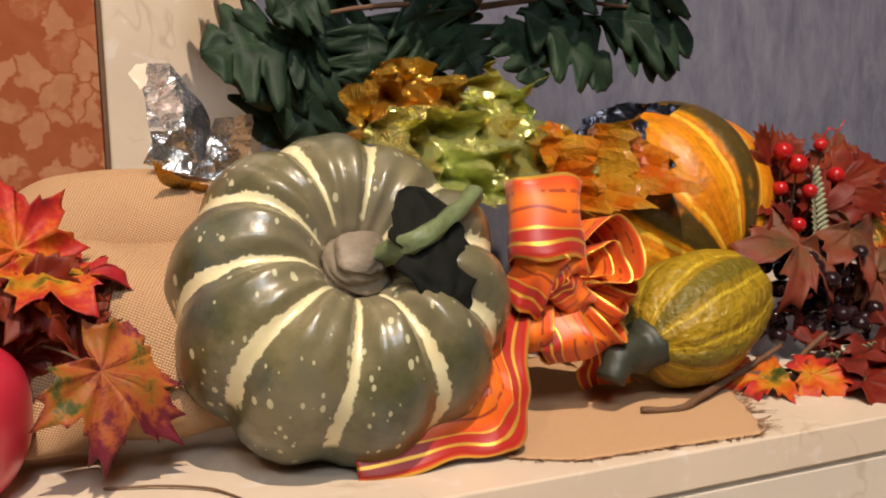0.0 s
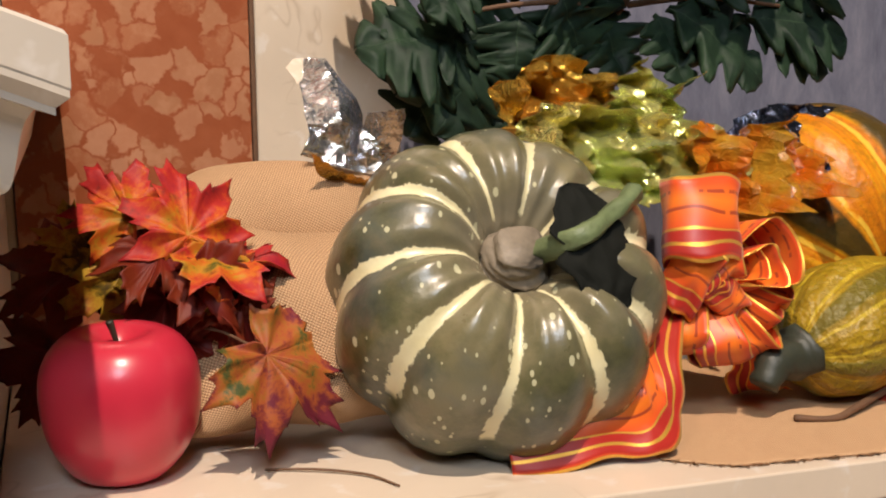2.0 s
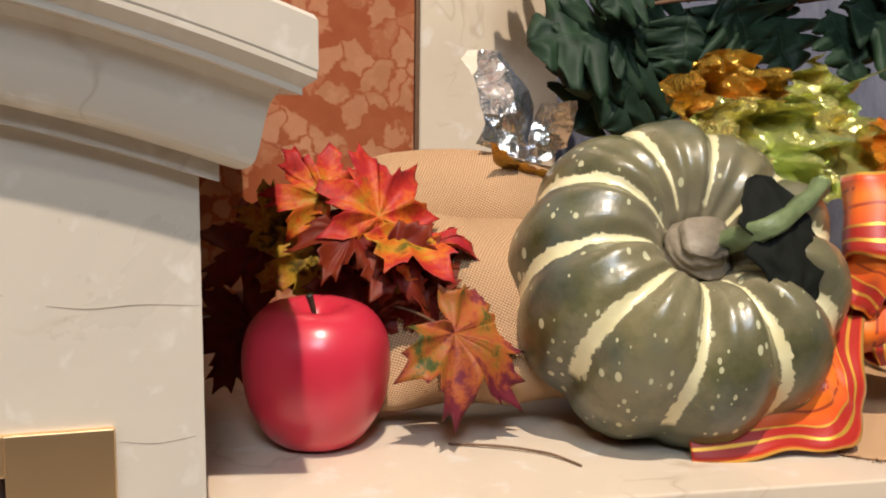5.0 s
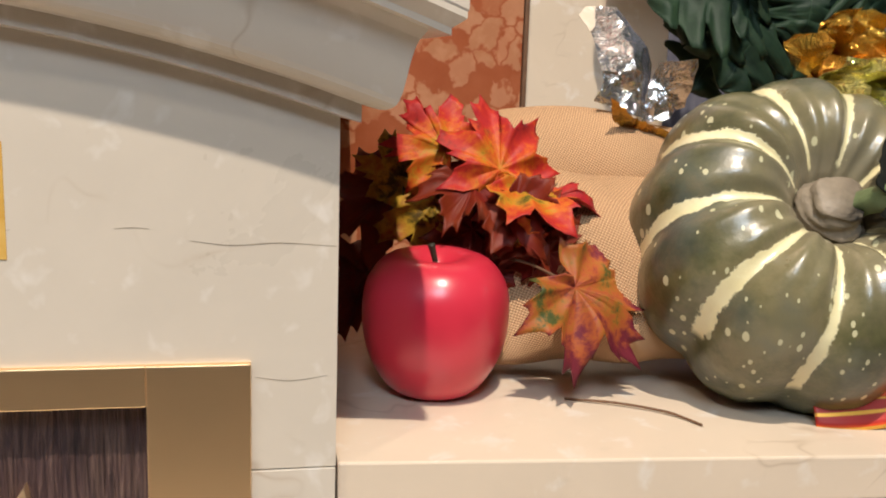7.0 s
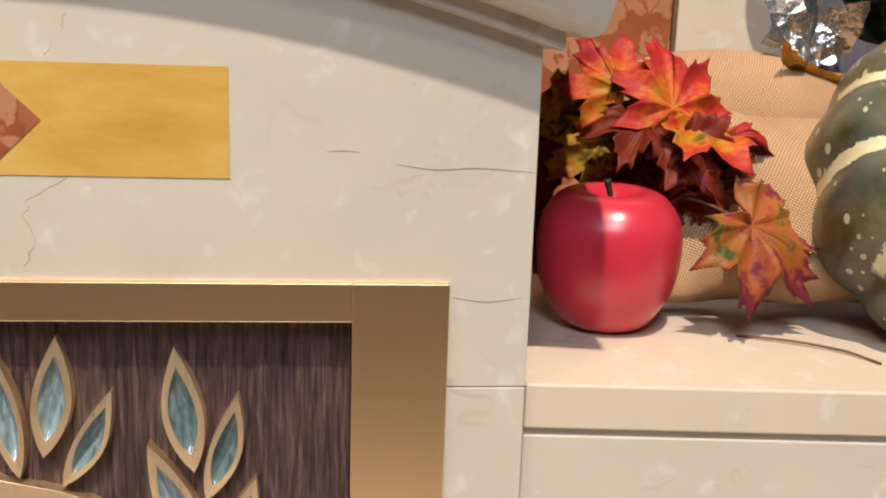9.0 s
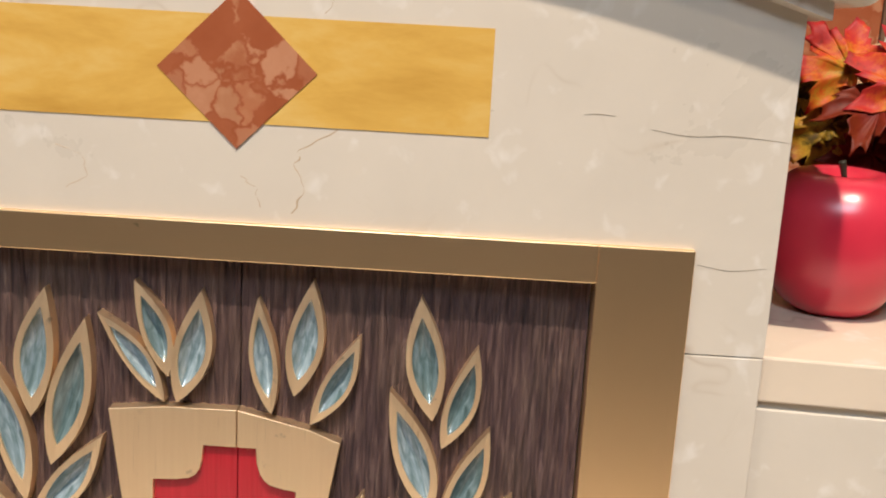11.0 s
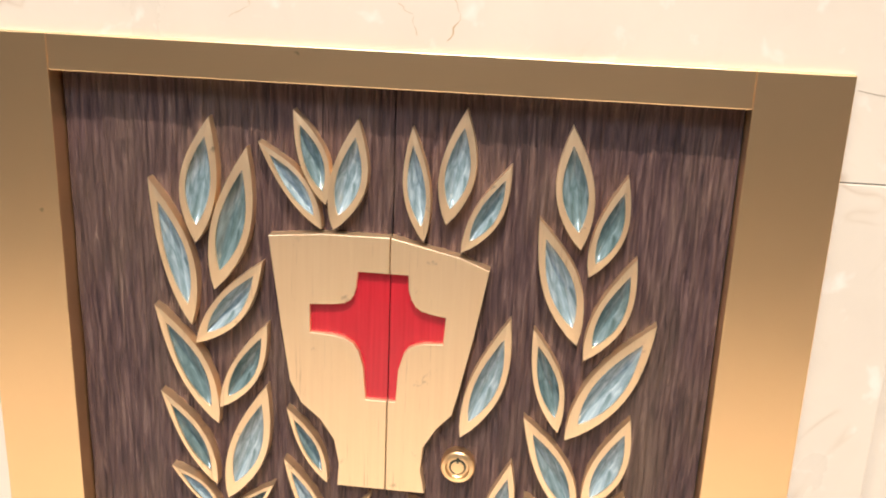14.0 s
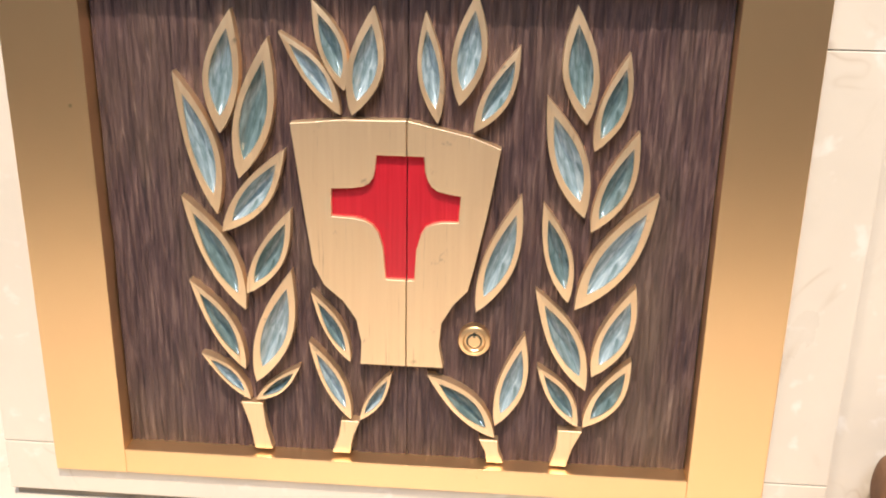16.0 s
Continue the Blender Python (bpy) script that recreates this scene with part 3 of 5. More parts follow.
def cornice():
    """Moulding that runs round three sides and lies on the arch: offset outwards, height over the arch."""
    prof = [(0.0, 0.0), (0.008, 0.001), (0.008, 0.0085)]
    prof += [tuple(p) for p in soft_curve([(0.0097, 0.0086), (0.0160, 0.0095), (0.0206, 0.0135), (0.0228, 0.0200), (0.0242, 0.0270), (0.0257, 0.0345), (0.0276, 0.0410), (0.0305, 0.0462)], 18)]
    prof += [(0.0310, 0.0472), (0.0385, 0.0478), (0.0385, 0.0505), (0.0435, 0.056), (0.0435, 0.0585), (0.044, 0.0595), (0.044, 0.078), (0.0425, 0.0795), (0.0, 0.0805)]
    bm = bmesh.new()
    n, rows = 48, []
    for off, h in prof:
        x0, x1 = XC - HALF - off, XC + HALF + off
        row = [bm.verts.new((x0, 0.435, arch(x0) + h))]
        for k in range(n + 1):
            x = x0 + (x1 - x0) * k / n
            row.append(bm.verts.new((x, -off, arch(x) + h)))
        row.append(bm.verts.new((x1, 0.435, arch(x1) + h)))
        rows.append(row)
    for a, b in zip(rows, rows[1:]):
        for k in range(len(a) - 1):
            bm.faces.new((a[k], a[k + 1], b[k + 1], b[k]))
    top = rows[-1]
    back = [bm.verts.new((v.co.x, 0.435, v.co.z)) for v in top[1:-1]]
    for k in range(n):
        bm.faces.new((top[k + 1], top[k + 2], back[k + 1], back[k]))
    return bm


part("cornice", cornice(), MARBLE, tab, "pale grey-white moulded arched cornice")
part("inlay_bar", box(-0.361, -0.1335, -0.0004, 0.004, 1.300, 1.3475), GOLDSTONE, tab, "yellow marble inlay bar")
part("inlay_diamond", extrude_outline([(XC + 0.036, 1.3235), (XC, 1.3585), (XC - 0.036, 1.3235), (XC, 1.2885)], -0.0008, 0.004), ROSSO_FINE, tab, "red breccia diamond inlay")

def crack(points):
    part("crack", tube([(x, -0.00005, z) for x, z in points], [0.00008] + [0.00018] * (len(points) - 2) + [0.00008], 5, 0.3, 2), STEM_GREY, tab, "hairline crack in the marble")


crack([(-0.062, 1.3075), (-0.045, 1.3055), (-0.025, 1.3065), (-0.001, 1.3050)])
crack([(-0.160, 1.3055), (-0.146, 1.3105), (-0.132, 1.3120)])
crack([(-0.092, 1.3125), (-0.085, 1.3130), (-0.078, 1.3125)])
crack([(-0.035, 1.2475), (-0.020, 1.2455), (-0.004, 1.2475)])


def vein(points, r=0.0006):
    """A wandering brown vein, flush with the polished face."""
    rng = random.Random(int(points[0][1] * 1e4))
    fine = []
    for (x0, z0), (x1, z1) in zip(points, points[1:]):
        fine += [(x0 + (x1 - x0) * k / 4 + rng.uniform(-1, 1) * 0.0011, z0 + (z1 - z0) * k / 4) for k in range(4)]
    fine.append(points[-1])
    part("vein", tube([(x, 0.8 * r, z) for x, z in fine], [r * rng.uniform(0.82, 1.12) for _ in fine], 8), VEIN, tab, "brown vein in the marble")


vein([(-0.202, 1.2995), (-0.218, 1.289), (-0.2205, 1.281), (-0.215, 1.2725), (-0.2215, 1.260)])
vein([(-0.199, 1.367), (-0.201, 1.3605), (-0.2085, 1.350)], 0.0005)
vein([(-0.330, 1.286), (-0.318, 1.281), (-0.316, 1.272), (-0.326, 1.266)], 0.0004)
vein([(-0.245, 1.276), (-0.238, 1.271), (-0.236, 1.262)], 0.0004)

# brass frame on the face of the tabernacle
fr = thing("brass_door_frame", (XC, 0, 0.9375), "brushed brass frame round the tabernacle door", "door frame")
BX0, BX1, BZ0, BZ1 = -0.461, -0.037, 0.9385, 1.2545
IX0, IX1, IZ0, IZ1 = -0.4170, -0.0805, 0.9545, 1.2365
part("stile", box(IX1, BX1, -0.0035, 0.016, BZ0, BZ1, 0.0005), BRASS, fr)
part("stile", box(BX0, IX0, -0.0035, 0.016, BZ0, BZ1, 0.0005), BRASS, fr)
part("top_rail", box(IX0, IX1, -0.0033, 0.016, IZ1, BZ1, 0.0005), BRASS_H, fr)
part("bottom_rail", box(IX0, IX1, -0.0033, 0.016, BZ0, IZ0, 0.0005), BRASS_H, fr)

# the two carved door leaves
door = thing("tabernacle_door", (XC, 0.012, 0.9545), "dark grooved wooden double door carved with gold wheat and a chalice", "door")


def grooves(x0, x1, seed):
    """A door leaf whose face is combed into uneven upright grooves."""
    nx, nz = 190, 40

    def at(u, v):
        x, z = x0 + (x1 - x0) * u, IZ0 + (IZ1 - IZ0) * v
        w = noise.noise(Vector((x * 380 + seed, z * 30, 0.0))) * 0.8 + noise.noise(Vector((x * 150, z * 7, 5.0))) * 0.3
        return Vector((x, 0.0088 + 0.0018 * w, z))

    bm = sheet(nx, nz, at)
    made = bmesh.ops.extrude_face_region(bm, geom=bm.faces[:])
    for v in made["geom"]:
        if isinstance(v, bmesh.types.BMVert):
            v.co.y = 0.0185
    return bm


SEAM = -0.2465
part("door_leaf", grooves(IX0 + 0.0006, SEAM - 0.0003, 3), WOOD, door)
part("door_leaf", grooves(SEAM + 0.0003, IX1 - 0.0006, 8), WOOD, door)


def blade(t, width, bend):
    """Outline of a wheat leaf in its own frame: (along 0..1, across), round the leaf; t is the number of steps a side."""
    left, right = [], []
    for k in range(t + 1):
        a = k / t
        w = width * 0.5 * (math.sin(math.pi * a ** 0.88)) ** 0.95 if 0 < a < 1 else 0.0
        mid = bend * math.sin(math.pi * a)
        left.append((a, mid + w))
        right.append((a, mid - w))
    return right + left[-2:0:-1]


def wheat_leaf(tx, tz, bx, bz, width, bend):
    """A raised gilt leaf with a sunk enamelled middle; from the base b to the tip t."""
    base, tip = Vector((bx, bz)), Vector((tx, tz))
    ahead = tip - base
    length = ahead.length
    ahead.normalize()
    side = Vector((-ahead.y, ahead.x))
    out = blade(13, width * 0.97, bend)
    n = len(out)

    def put(a, c, y):
        p = base + ahead * (a * length) + side * c
        return (p.x, y, p.y)

    # the rim follows the leaf, the hollow is the leaf drawn in towards its middle line
    inner = []
    for a, c in out:
        mid = bend * math.sin(math.pi * a)
        inner.append((0.14 + a * 0.71, bend * math.sin(math.pi * (0.14 + a * 0.71)) + (c - mid) * 0.68))
    bm = bmesh.new()
    foot = [bm.verts.new(put(a, c * 1.04, 0.0098)) for a, c in out]
    top = [bm.verts.new(put(a, c, 0.0022)) for a, c in out]
    lip = [bm.verts.new(put(a, c, 0.0019)) for a, c in inner]
    low = [bm.verts.new(put(a, c, 0.0032)) for a, c in inner]
    for lower, upper in ((foot, top), (top, lip), (lip, low)):
        for k in range(n):
            bm.faces.new((lower[k], lower[(k + 1) % n], upper[(k + 1) % n], upper[k]))
    leaf = part("wheat_leaf", bm, RELIEF, door)
    bm = bmesh.new()
    layer = bm.loops.layers.uv.new("UVMap")
    outer = [bm.verts.new(put(a, c, 0.0031)) for a, c in inner]
    mids = [(a, bend * math.sin(math.pi * a) + (c - bend * math.sin(math.pi * a)) * 0.5) for a, c in inner]
    ring = [bm.verts.new(put(0.5 + (a - 0.5) * 0.8, c, 0.0066)) for a, c in mids]
    centre = bm.verts.new(put(0.5, bend, 0.0078))
    for k in range(n):
        j = (k + 1) % n
        for verts, places in (((outer[k], outer[j], ring[j], ring[k]), (inner[k], inner[j], mids[j], mids[k])), ((ring[k], ring[j], centre), (mids[k], mids[j], (0.5, bend)))):
            f = bm.faces.new(verts)
            for loop, (a, c) in zip(f.loops, places):
                loop[layer].uv = (c * 60, a * 3)
    part("enamel", bm, ENAMEL, leaf, "glossy blue-green enamel hollow", smooth=True)


def wheat_stem(x0, x1, z, x2, x3, z2):
    part("wheat_stem", extrude_outline([(x0, z), (x1, z), ((x1 + x3) / 2 - 0.0012, (z + z2) / 2), (x3, z2), (x2, z2), ((x0 + x2) / 2 + 0.0012, (z + z2) / 2)], 0.0022, 0.0098, 0.0004), RELIEF, door)


for row in ((-0.339, 1.217, -0.348, 1.151, 0.0199, 0.002), (-0.372, 1.184, -0.352, 1.105, 0.0175, -0.003), (-0.320, 1.203, -0.339, 1.126, 0.0210, -0.0010), (-0.313, 1.143, -0.350, 1.095, 0.0175, -0.002),
            (-0.372, 1.115, -0.339, 1.048, 0.0181, -0.002), (-0.311, 1.109, -0.338, 1.058, 0.0161, -0.002), (-0.371, 1.065, -0.341, 1.010, 0.0146, -0.002), (-0.312, 1.073, -0.335, 1.002, 0.0210, -0.0015),
            (-0.367, 1.019, -0.339, 0.990, 0.0102, -0.002), (-0.309, 1.013, -0.336, 0.990, 0.0088, -0.0015)):
    wheat_leaf(*row)
for row in ((-0.314, 1.206, -0.282, 1.163, 0.0131, -0.002), (-0.296, 1.223, -0.280, 1.176, 0.0146, -0.0015), (-0.264, 1.220, -0.276, 1.163, 0.0190, -0.002), (-0.301, 1.061, -0.279, 1.018, 0.0111, -0.001),
            (-0.303, 1.030, -0.279, 0.980, 0.0123, -0.001), (-0.255, 1.012, -0.274, 0.980, 0.0088, -0.001)):
    wheat_leaf(*row)
for row in ((-0.237, 1.218, -0.230, 1.160, 0.0137, 0.001), (-0.211, 1.228, -0.219, 1.170, 0.0181, -0.001), (-0.188, 1.202, -0.211, 1.156, 0.0140, -0.002), (-0.184, 1.122, -0.207, 1.053, 0.0181, -0.002),
            (-0.179, 1.040, -0.194, 0.981, 0.0161, -0.002), (-0.234, 1.012, -0.194, 0.973, 0.0161, -0.002)):
    wheat_leaf(*row)
for row in ((-0.160, 1.223, -0.152, 1.162, 0.0190, 0.001), (-0.132, 1.200, -0.147, 1.148, 0.0152, -0.002), (-0.173, 1.176, -0.150, 1.111, 0.0193, -0.001), (-0.124, 1.159, -0.146, 1.103, 0.0169, -0.002),
            (-0.172, 1.118, -0.156, 1.061, 0.0152, -0.001), (-0.111, 1.125, -0.152, 1.057, 0.0219, -0.001), (-0.174, 1.068, -0.143, 1.007, 0.0181, -0.0015), (-0.119, 1.072, -0.140, 1.016, 0.0181, -0.002),
            (-0.171, 1.021, -0.146, 0.983, 0.0131, -0.001), (-0.118, 1.027, -0.143, 0.983, 0.0161, -0.002)):
    wheat_leaf(*row)
wheat_stem(-0.345, -0.332, 0.988, -0.338, -0.327, 0.957)
wheat_stem(-0.285, -0.274, 0.979, -0.291, -0.280, 0.957)
wheat_stem(-0.203, -0.192, 0.971, -0.198, -0.188, 0.956)
wheat_stem(-0.157, -0.143, 0.980, -0.161, -0.151, 0.956)


def chalice_half(sign):
    """One half of the gilt chalice, with its part of the cross cut out; sign -1 or 1 from the seam."""
    s0 = SEAM + sign * 0.0003

    def X(d):
        return SEAM + sign * d

    rim = [(X(0.063 if sign < 0 else 0.0505), 1.158 if sign < 0 else 1.1475), (X(0.035), 1.1608 if sign < 0 else 1.1535), (s0, 1.1612)]
    hole = [(s0, 1.142), (X(0.0165 if sign < 0 else 0.0095), 1.142), (X(0.0172 if sign < 0 else 0.0100), 1.1340), (X(0.0185 if sign < 0 else 0.0115), 1.1290), (X(0.0205 if sign < 0 else 0.0136), 1.1262 if sign < 0 else 1.1255), (X(0.0235 if sign < 0 else 0.0165), 1.1243 if sign < 0 else 1.1232), (X(0.0300 if sign < 0 else 0.0220), 1.1232 if sign < 0 else 1.1217), (X(0.0415 if sign < 0 else 0.0295), 1.1225 if sign < 0 else 1.1205),
            (X(0.0415 if sign < 0 else 0.0285), 1.1065 if sign < 0 else 1.1055), (X(0.0300 if sign < 0 else 0.0190), 1.1060 if sign < 0 else 1.1052), (X(0.0230 if sign < 0 else 0.0140), 1.1048 if sign < 0 else 1.1040), (X(0.0185 if sign < 0 else 0.0105), 1.1022), (X(0.0155 if sign < 0 else 0.0080), 1.0980), (X(0.013 if sign < 0 else 0.0055), 1.089), (X(0.0115 if sign < 0 else 0.0045), 1.0705), (s0, 1.0705)]
    foot = [(s0, 1.0172), (X(0.0265 if sign < 0 else 0.0215), 1.0172), (X(0.0258 if sign < 0 else 0.0190), 1.031), (X(0.0285 if sign < 0 else 0.0200), 1.045), (X(0.036 if sign < 0 else 0.0265), 1.0565),
            (X(0.0465 if sign < 0 else 0.0345), 1.0655), (X(0.0525 if sign < 0 else 0.0375), 1.078), (X(0.057 if sign < 0 else 0.044), 1.110)]
    part("chalice_half", extrude_outline(rim + hole + foot, 0.0018, 0.0098, 0.0003), RELIEF, door, "worn gilt chalice half")
    reach = X(0.045 if sign < 0 else 0.032)
    floor_of = [(s0, 1.1450), (reach, 1.1450), (reach, 1.0680), (s0, 1.0680)]
    part("cross_half", extrude_outline(floor_of, 0.0046, 0.0096), CROSSRED, door, "red enamelled sunk cross half")


chalice_half(-1)
chalice_half(1)


def ring_disc(x, z, rings):
    """A turned round boss on the door: rings of (radius, y)."""
    bm = bmesh.new()
    loops = [[bm.verts.new((x + r * math.cos(2 * math.pi * k / 32), y, z + r * math.sin(2 * math.pi * k / 32))) for k in range(32)] for r, y in rings]
    for a, b in zip(loops, loops[1:]):
        for k in range(32):
            bm.faces.new((a[k], a[(k + 1) % 32], b[(k + 1) % 32], b[k]))
    bm.faces.new(loops[-1])
    return bm


lock = part("lock", ring_disc(-0.2075, 1.0345, [(0.0092, 0.0098), (0.0092, 0.0030), (0.0086, 0.0022), (0.0066, 0.0016), (0.0060, 0.0030), (0.0056, 0.0034)]), BRASS, door, "round polished brass cylinder lock", smooth=False)
part("key_ring_slot", ring_disc(-0.2075, 1.0345, [(0.0046, 0.0036), (0.0046, 0.0031), (0.0038, 0.0030)]), STEM_DARK, lock, "dark ring slot")
part("key_core", ring_disc(-0.2075, 1.0345, [(0.0036, 0.0036), (0.0036, 0.0026), (0.0033, 0.0024)]), BRASS, lock)
part("key_notch", box(-0.2081, -0.2069, 0.0022, 0.0036, 1.0372, 1.0398), STEM_DARK, lock)

for o in door.children:
    o.location.y += 0.0005


# ---- things on the shelf ----
def pumpkin():
    centre, axis = Vector((0.269, 0.084, 1.2890)), Vector((-0.05, -0.76, 0.65)).normalized()
    ob = thing("pumpkin", (0.267, 0.085, SHELF_Z), "dark green ribbed pumpkin with cream stripes and flecks", "pumpkin")
    m = frame_from(centre, axis, (0, 0.3, 1))
    # along the axis to the stem, radius: a deep dimple, a rolled shoulder, a broad side
    prof = soft_curve([(0.030, 0.006), (0.032, 0.017), (0.046, 0.026), (0.061, 0.040), (0.066, 0.056), (0.061, 0.073), (0.046, 0.090), (0.024, 0.1005), (-0.004, 0.104), (-0.032, 0.098), (-0.054, 0.080), (-0.066, 0.052), (-0.064, 0.022), (-0.058, 0.004)], 84)

    def at(u, v):
        a = 2 * math.pi * u
        h, r = prof[round(v * 84)] * 0.945
        groove = (0.5 + 0.5 * math.cos(10 * a)) ** 2.5
        crease = (0.5 - 0.5 * math.cos(10 * a + 0.5 * math.sin(3 * a))) ** 5
        near = math.exp(-((v - 0.06) / 0.10) ** 2)
        rib = 1 - 0.072 * groove - 0.010 * crease * (0.5 + noise.noise(Vector((a * 2, v * 3, 1))))
        rib *= 1 + 0.030 * noise.noise(Vector((math.cos(a) * 1.4, math.sin(a) * 1.4, 0.7)))
        ridge = (0.5 - 0.5 * math.cos(20 * a + 1.5 * noise.noise(Vector((a, v * 4, 8.0))))) ** 2
        rib *= 1 - 0.012 * ridge
        drop = 0.011 * groove * math.exp(-((v - 0.30) / 0.16) ** 2) + 0.0012 * crease * math.exp(-((v - 0.28) / 0.15) ** 2)
        drop -= 0.010 * noise.noise(Vector((math.cos(a) * 2.2, math.sin(a) * 2.2, 3.0))) * math.exp(-((v - 0.32) / 0.2) ** 2)
        return m @ Vector((h - drop, r * rib * math.cos(a), r * rib * math.sin(a)))
    part("rind", sheet(240, 84, at, lambda u, v: (u * 10 + 0.5, v), closed=True), RIND, ob, smooth=True)
    root = centre + axis * 0.026
    part("stem_stump", tube([root - axis * 0.006, root + axis * 0.006, root + axis * 0.015, root + axis * 0.024], [0.028, 0.0190, 0.0165, 0.0135], 20, 0.28, 2), STEM_GREY, ob, "grey-brown stem stump", smooth=True)
    start = root + axis * 0.018 + Vector((0.009, 0, -0.001))
    part("stem", tube([start, (0.289, 0.024, 1.329), (0.311, 0.034, 1.337), (0.336, 0.046, 1.349)], [0.0062, 0.0066, 0.0052, 0.0050], 12, 0.5, 5), STEM_GREEN, ob, "crooked green stem", smooth=True)
    return ob


pumpkin()


def leaf_and_shade():
    """A limp dark cloth leaf lying against the pumpkin, also standing in for shade under its stem."""
    def at(u, v):
        s, t = u, v - 0.5
        w = 0.046 * math.sin(math.pi * min(1, 0.04 + s ** 0.8 * 0.86)) ** 0.75 * (1 + 0.25 * noise.noise(Vector((s * 7, 3.0 if t > 0 else 8.0, 0))))
        p = Vector((0.299, 0.046, 1.354)).lerp(Vector((0.300, 0.009, 1.288)), s) + Vector((t * w, 0.30 * abs(t) * w, -0.15 * t * w))
        p.y += 0.0035 * noise.noise(Vector((t * 7, s * 6, 2.0))) - 0.008 * math.sin(math.pi * s)
        p.x += 0.004 * noise.noise(Vector((s * 9, t, 7.0)))
        return p
    ob = part("fabric_leaf_and_shade", sheet(22, 16, at), SHADED_CLOTH, None, smooth=True)
    thick(ob, 0.0006)
    tagged(ob, "crumpled dark cloth leaf with the stem's shade in its colour", "leaf")


leaf_and_shade()


def lathe(m, profile, ribs, depth, sides=96, uvs=10):
    """A ribbed fruit about the x axis of m; profile: (along, radius)."""
    n = len(profile) - 1

    def at(u, v):
        k = min(int(v * n), n - 1)
        f = v * n - k
        a0, r0 = profile[k]
        a1, r1 = profile[k + 1]
        a = 2 * math.pi * u
        r = (r0 + (r1 - r0) * f) * (1 - depth * (0.5 + 0.5 * math.cos(ribs * a)) ** 1.5)
        r *= 1 + 0.03 * noise.noise(Vector((math.cos(a) * 1.5, math.sin(a) * 1.5, v * 3)))
        return m @ Vector((a0 + (a1 - a0) * f, r * math.cos(a), r * math.sin(a)))
    return sheet(sides, n, at, lambda u, v: (u * uvs, v), closed=True)


def smooth_profile(points, n=28):
    """Points (along, radius) made into a soft curve."""
    pts = [Vector((a, r)) for a, r in points]
    out = []
    for k in range(n + 1):
        t = k / n * (len(pts) - 1)
        i = min(int(t), len(pts) - 2)
        f = t - i
        p0, p1, p2, p3 = pts[max(i - 1, 0)], pts[i], pts[i + 1], pts[min(i + 2, len(pts) - 1)]
        q = 0.5 * (2 * p1 + (p2 - p0) * f + (2 * p0 - 5 * p1 + 4 * p2 - p3) * f * f + (3 * p1 - p0 - 3 * p2 + p3) * f ** 3)
        out.append((q.x, max(q.y, 0.0002)))
    return out


def apple():
    c = Vector((0.0625, 0.103, SHELF_Z))
    ob = thing("apple", c, "glossy red artificial apple standing on the marble shelf", "apple")
    prof = smooth_profile([(0.006, 0.0), (0.001, 0.008), (0.0006, 0.017), (0.007, 0.0290), (0.024, 0.0390), (0.044, 0.0420), (0.060, 0.0395), (0.0715, 0.0300), (0.0745, 0.0180), (0.069, 0.0080), (0.0615, 0.0025), (0.060, 0.0)], 44)
    prof = [(a * 1.05, r * 0.975) for a, r in prof]
    m = frame_from(c, (0.0, -0.06, 1), (0, -1, 0))
    part("flesh", lathe(m, prof, 5, 0.016, 72, 5), APPLE, ob, smooth=True)
    part("stem", tube([c + Vector((0, -0.004, 0.060)), c + Vector((-0.001, -0.005, 0.073)), c + Vector((-0.004, -0.006, 0.084))], [0.0016, 0.0014, 0.0021], 8, 0.2, 1), STEM_DARK, ob, "short dark brown stem", smooth=True)


apple()


def big_gourd():
    c = Vector((0.586, 0.198, 1.3010))
    ob = thing("gourd", (0.590, 0.18, SHELF_Z), "large orange and yellow gourd with dark green stripes", "gourd", "gourds on the shelf")
    m = frame_from(c, (0.16, -0.88, -0.40), (0.3, 0, 1))
    prof = smooth_profile([(-0.088, 0.0), (-0.084, 0.032), (-0.060, 0.069), (-0.018, 0.095), (0.026, 0.0965), (0.064, 0.074), (0.084, 0.036), (0.088, 0.0)], 40)
    part("rind", lathe(m, prof, 12, 0.06, 144, 12), BIG_GOURD, ob, smooth=True)


def small_gourd():
    a, b = Vector((0.464, 0.056, 1.2410)), Vector((0.574, 0.088, 1.262))
    ob = thing("gourd", (0.54, 0.10, SHELF_Z), "small olive-yellow pear-shaped gourd lying on its side", "gourd", "gourds on the shelf")
    m = frame_from(a, b - a, (0, -1, 0.3))
    L = (b - a).length
    prof = smooth_profile([(0.0, 0.004), (0.002, 0.017), (0.016, 0.034), (0.040, 0.0435), (0.068, 0.0430), (0.092, 0.037), (L, 0.027), (L + 0.012, 0.006), (L + 0.013, 0.0)], 36)
    part("rind", lathe(m, prof, 10, 0.05, 96, 10), SMALL_GOURD, ob, smooth=True)
    part("stem", tube([a + (b - a) * 0.02, a - (b - a) * 0.07, a - (b - a) * 0.22 + Vector((0, 0, 0.003)), Vector((0.430, 0.046, 1.2265))], [0.0180, 0.0130, 0.0108, 0.0095], 9, 0.3, 7), STEM_DARK, ob, "thick dark green stem", smooth=True)


big_gourd()
small_gourd()


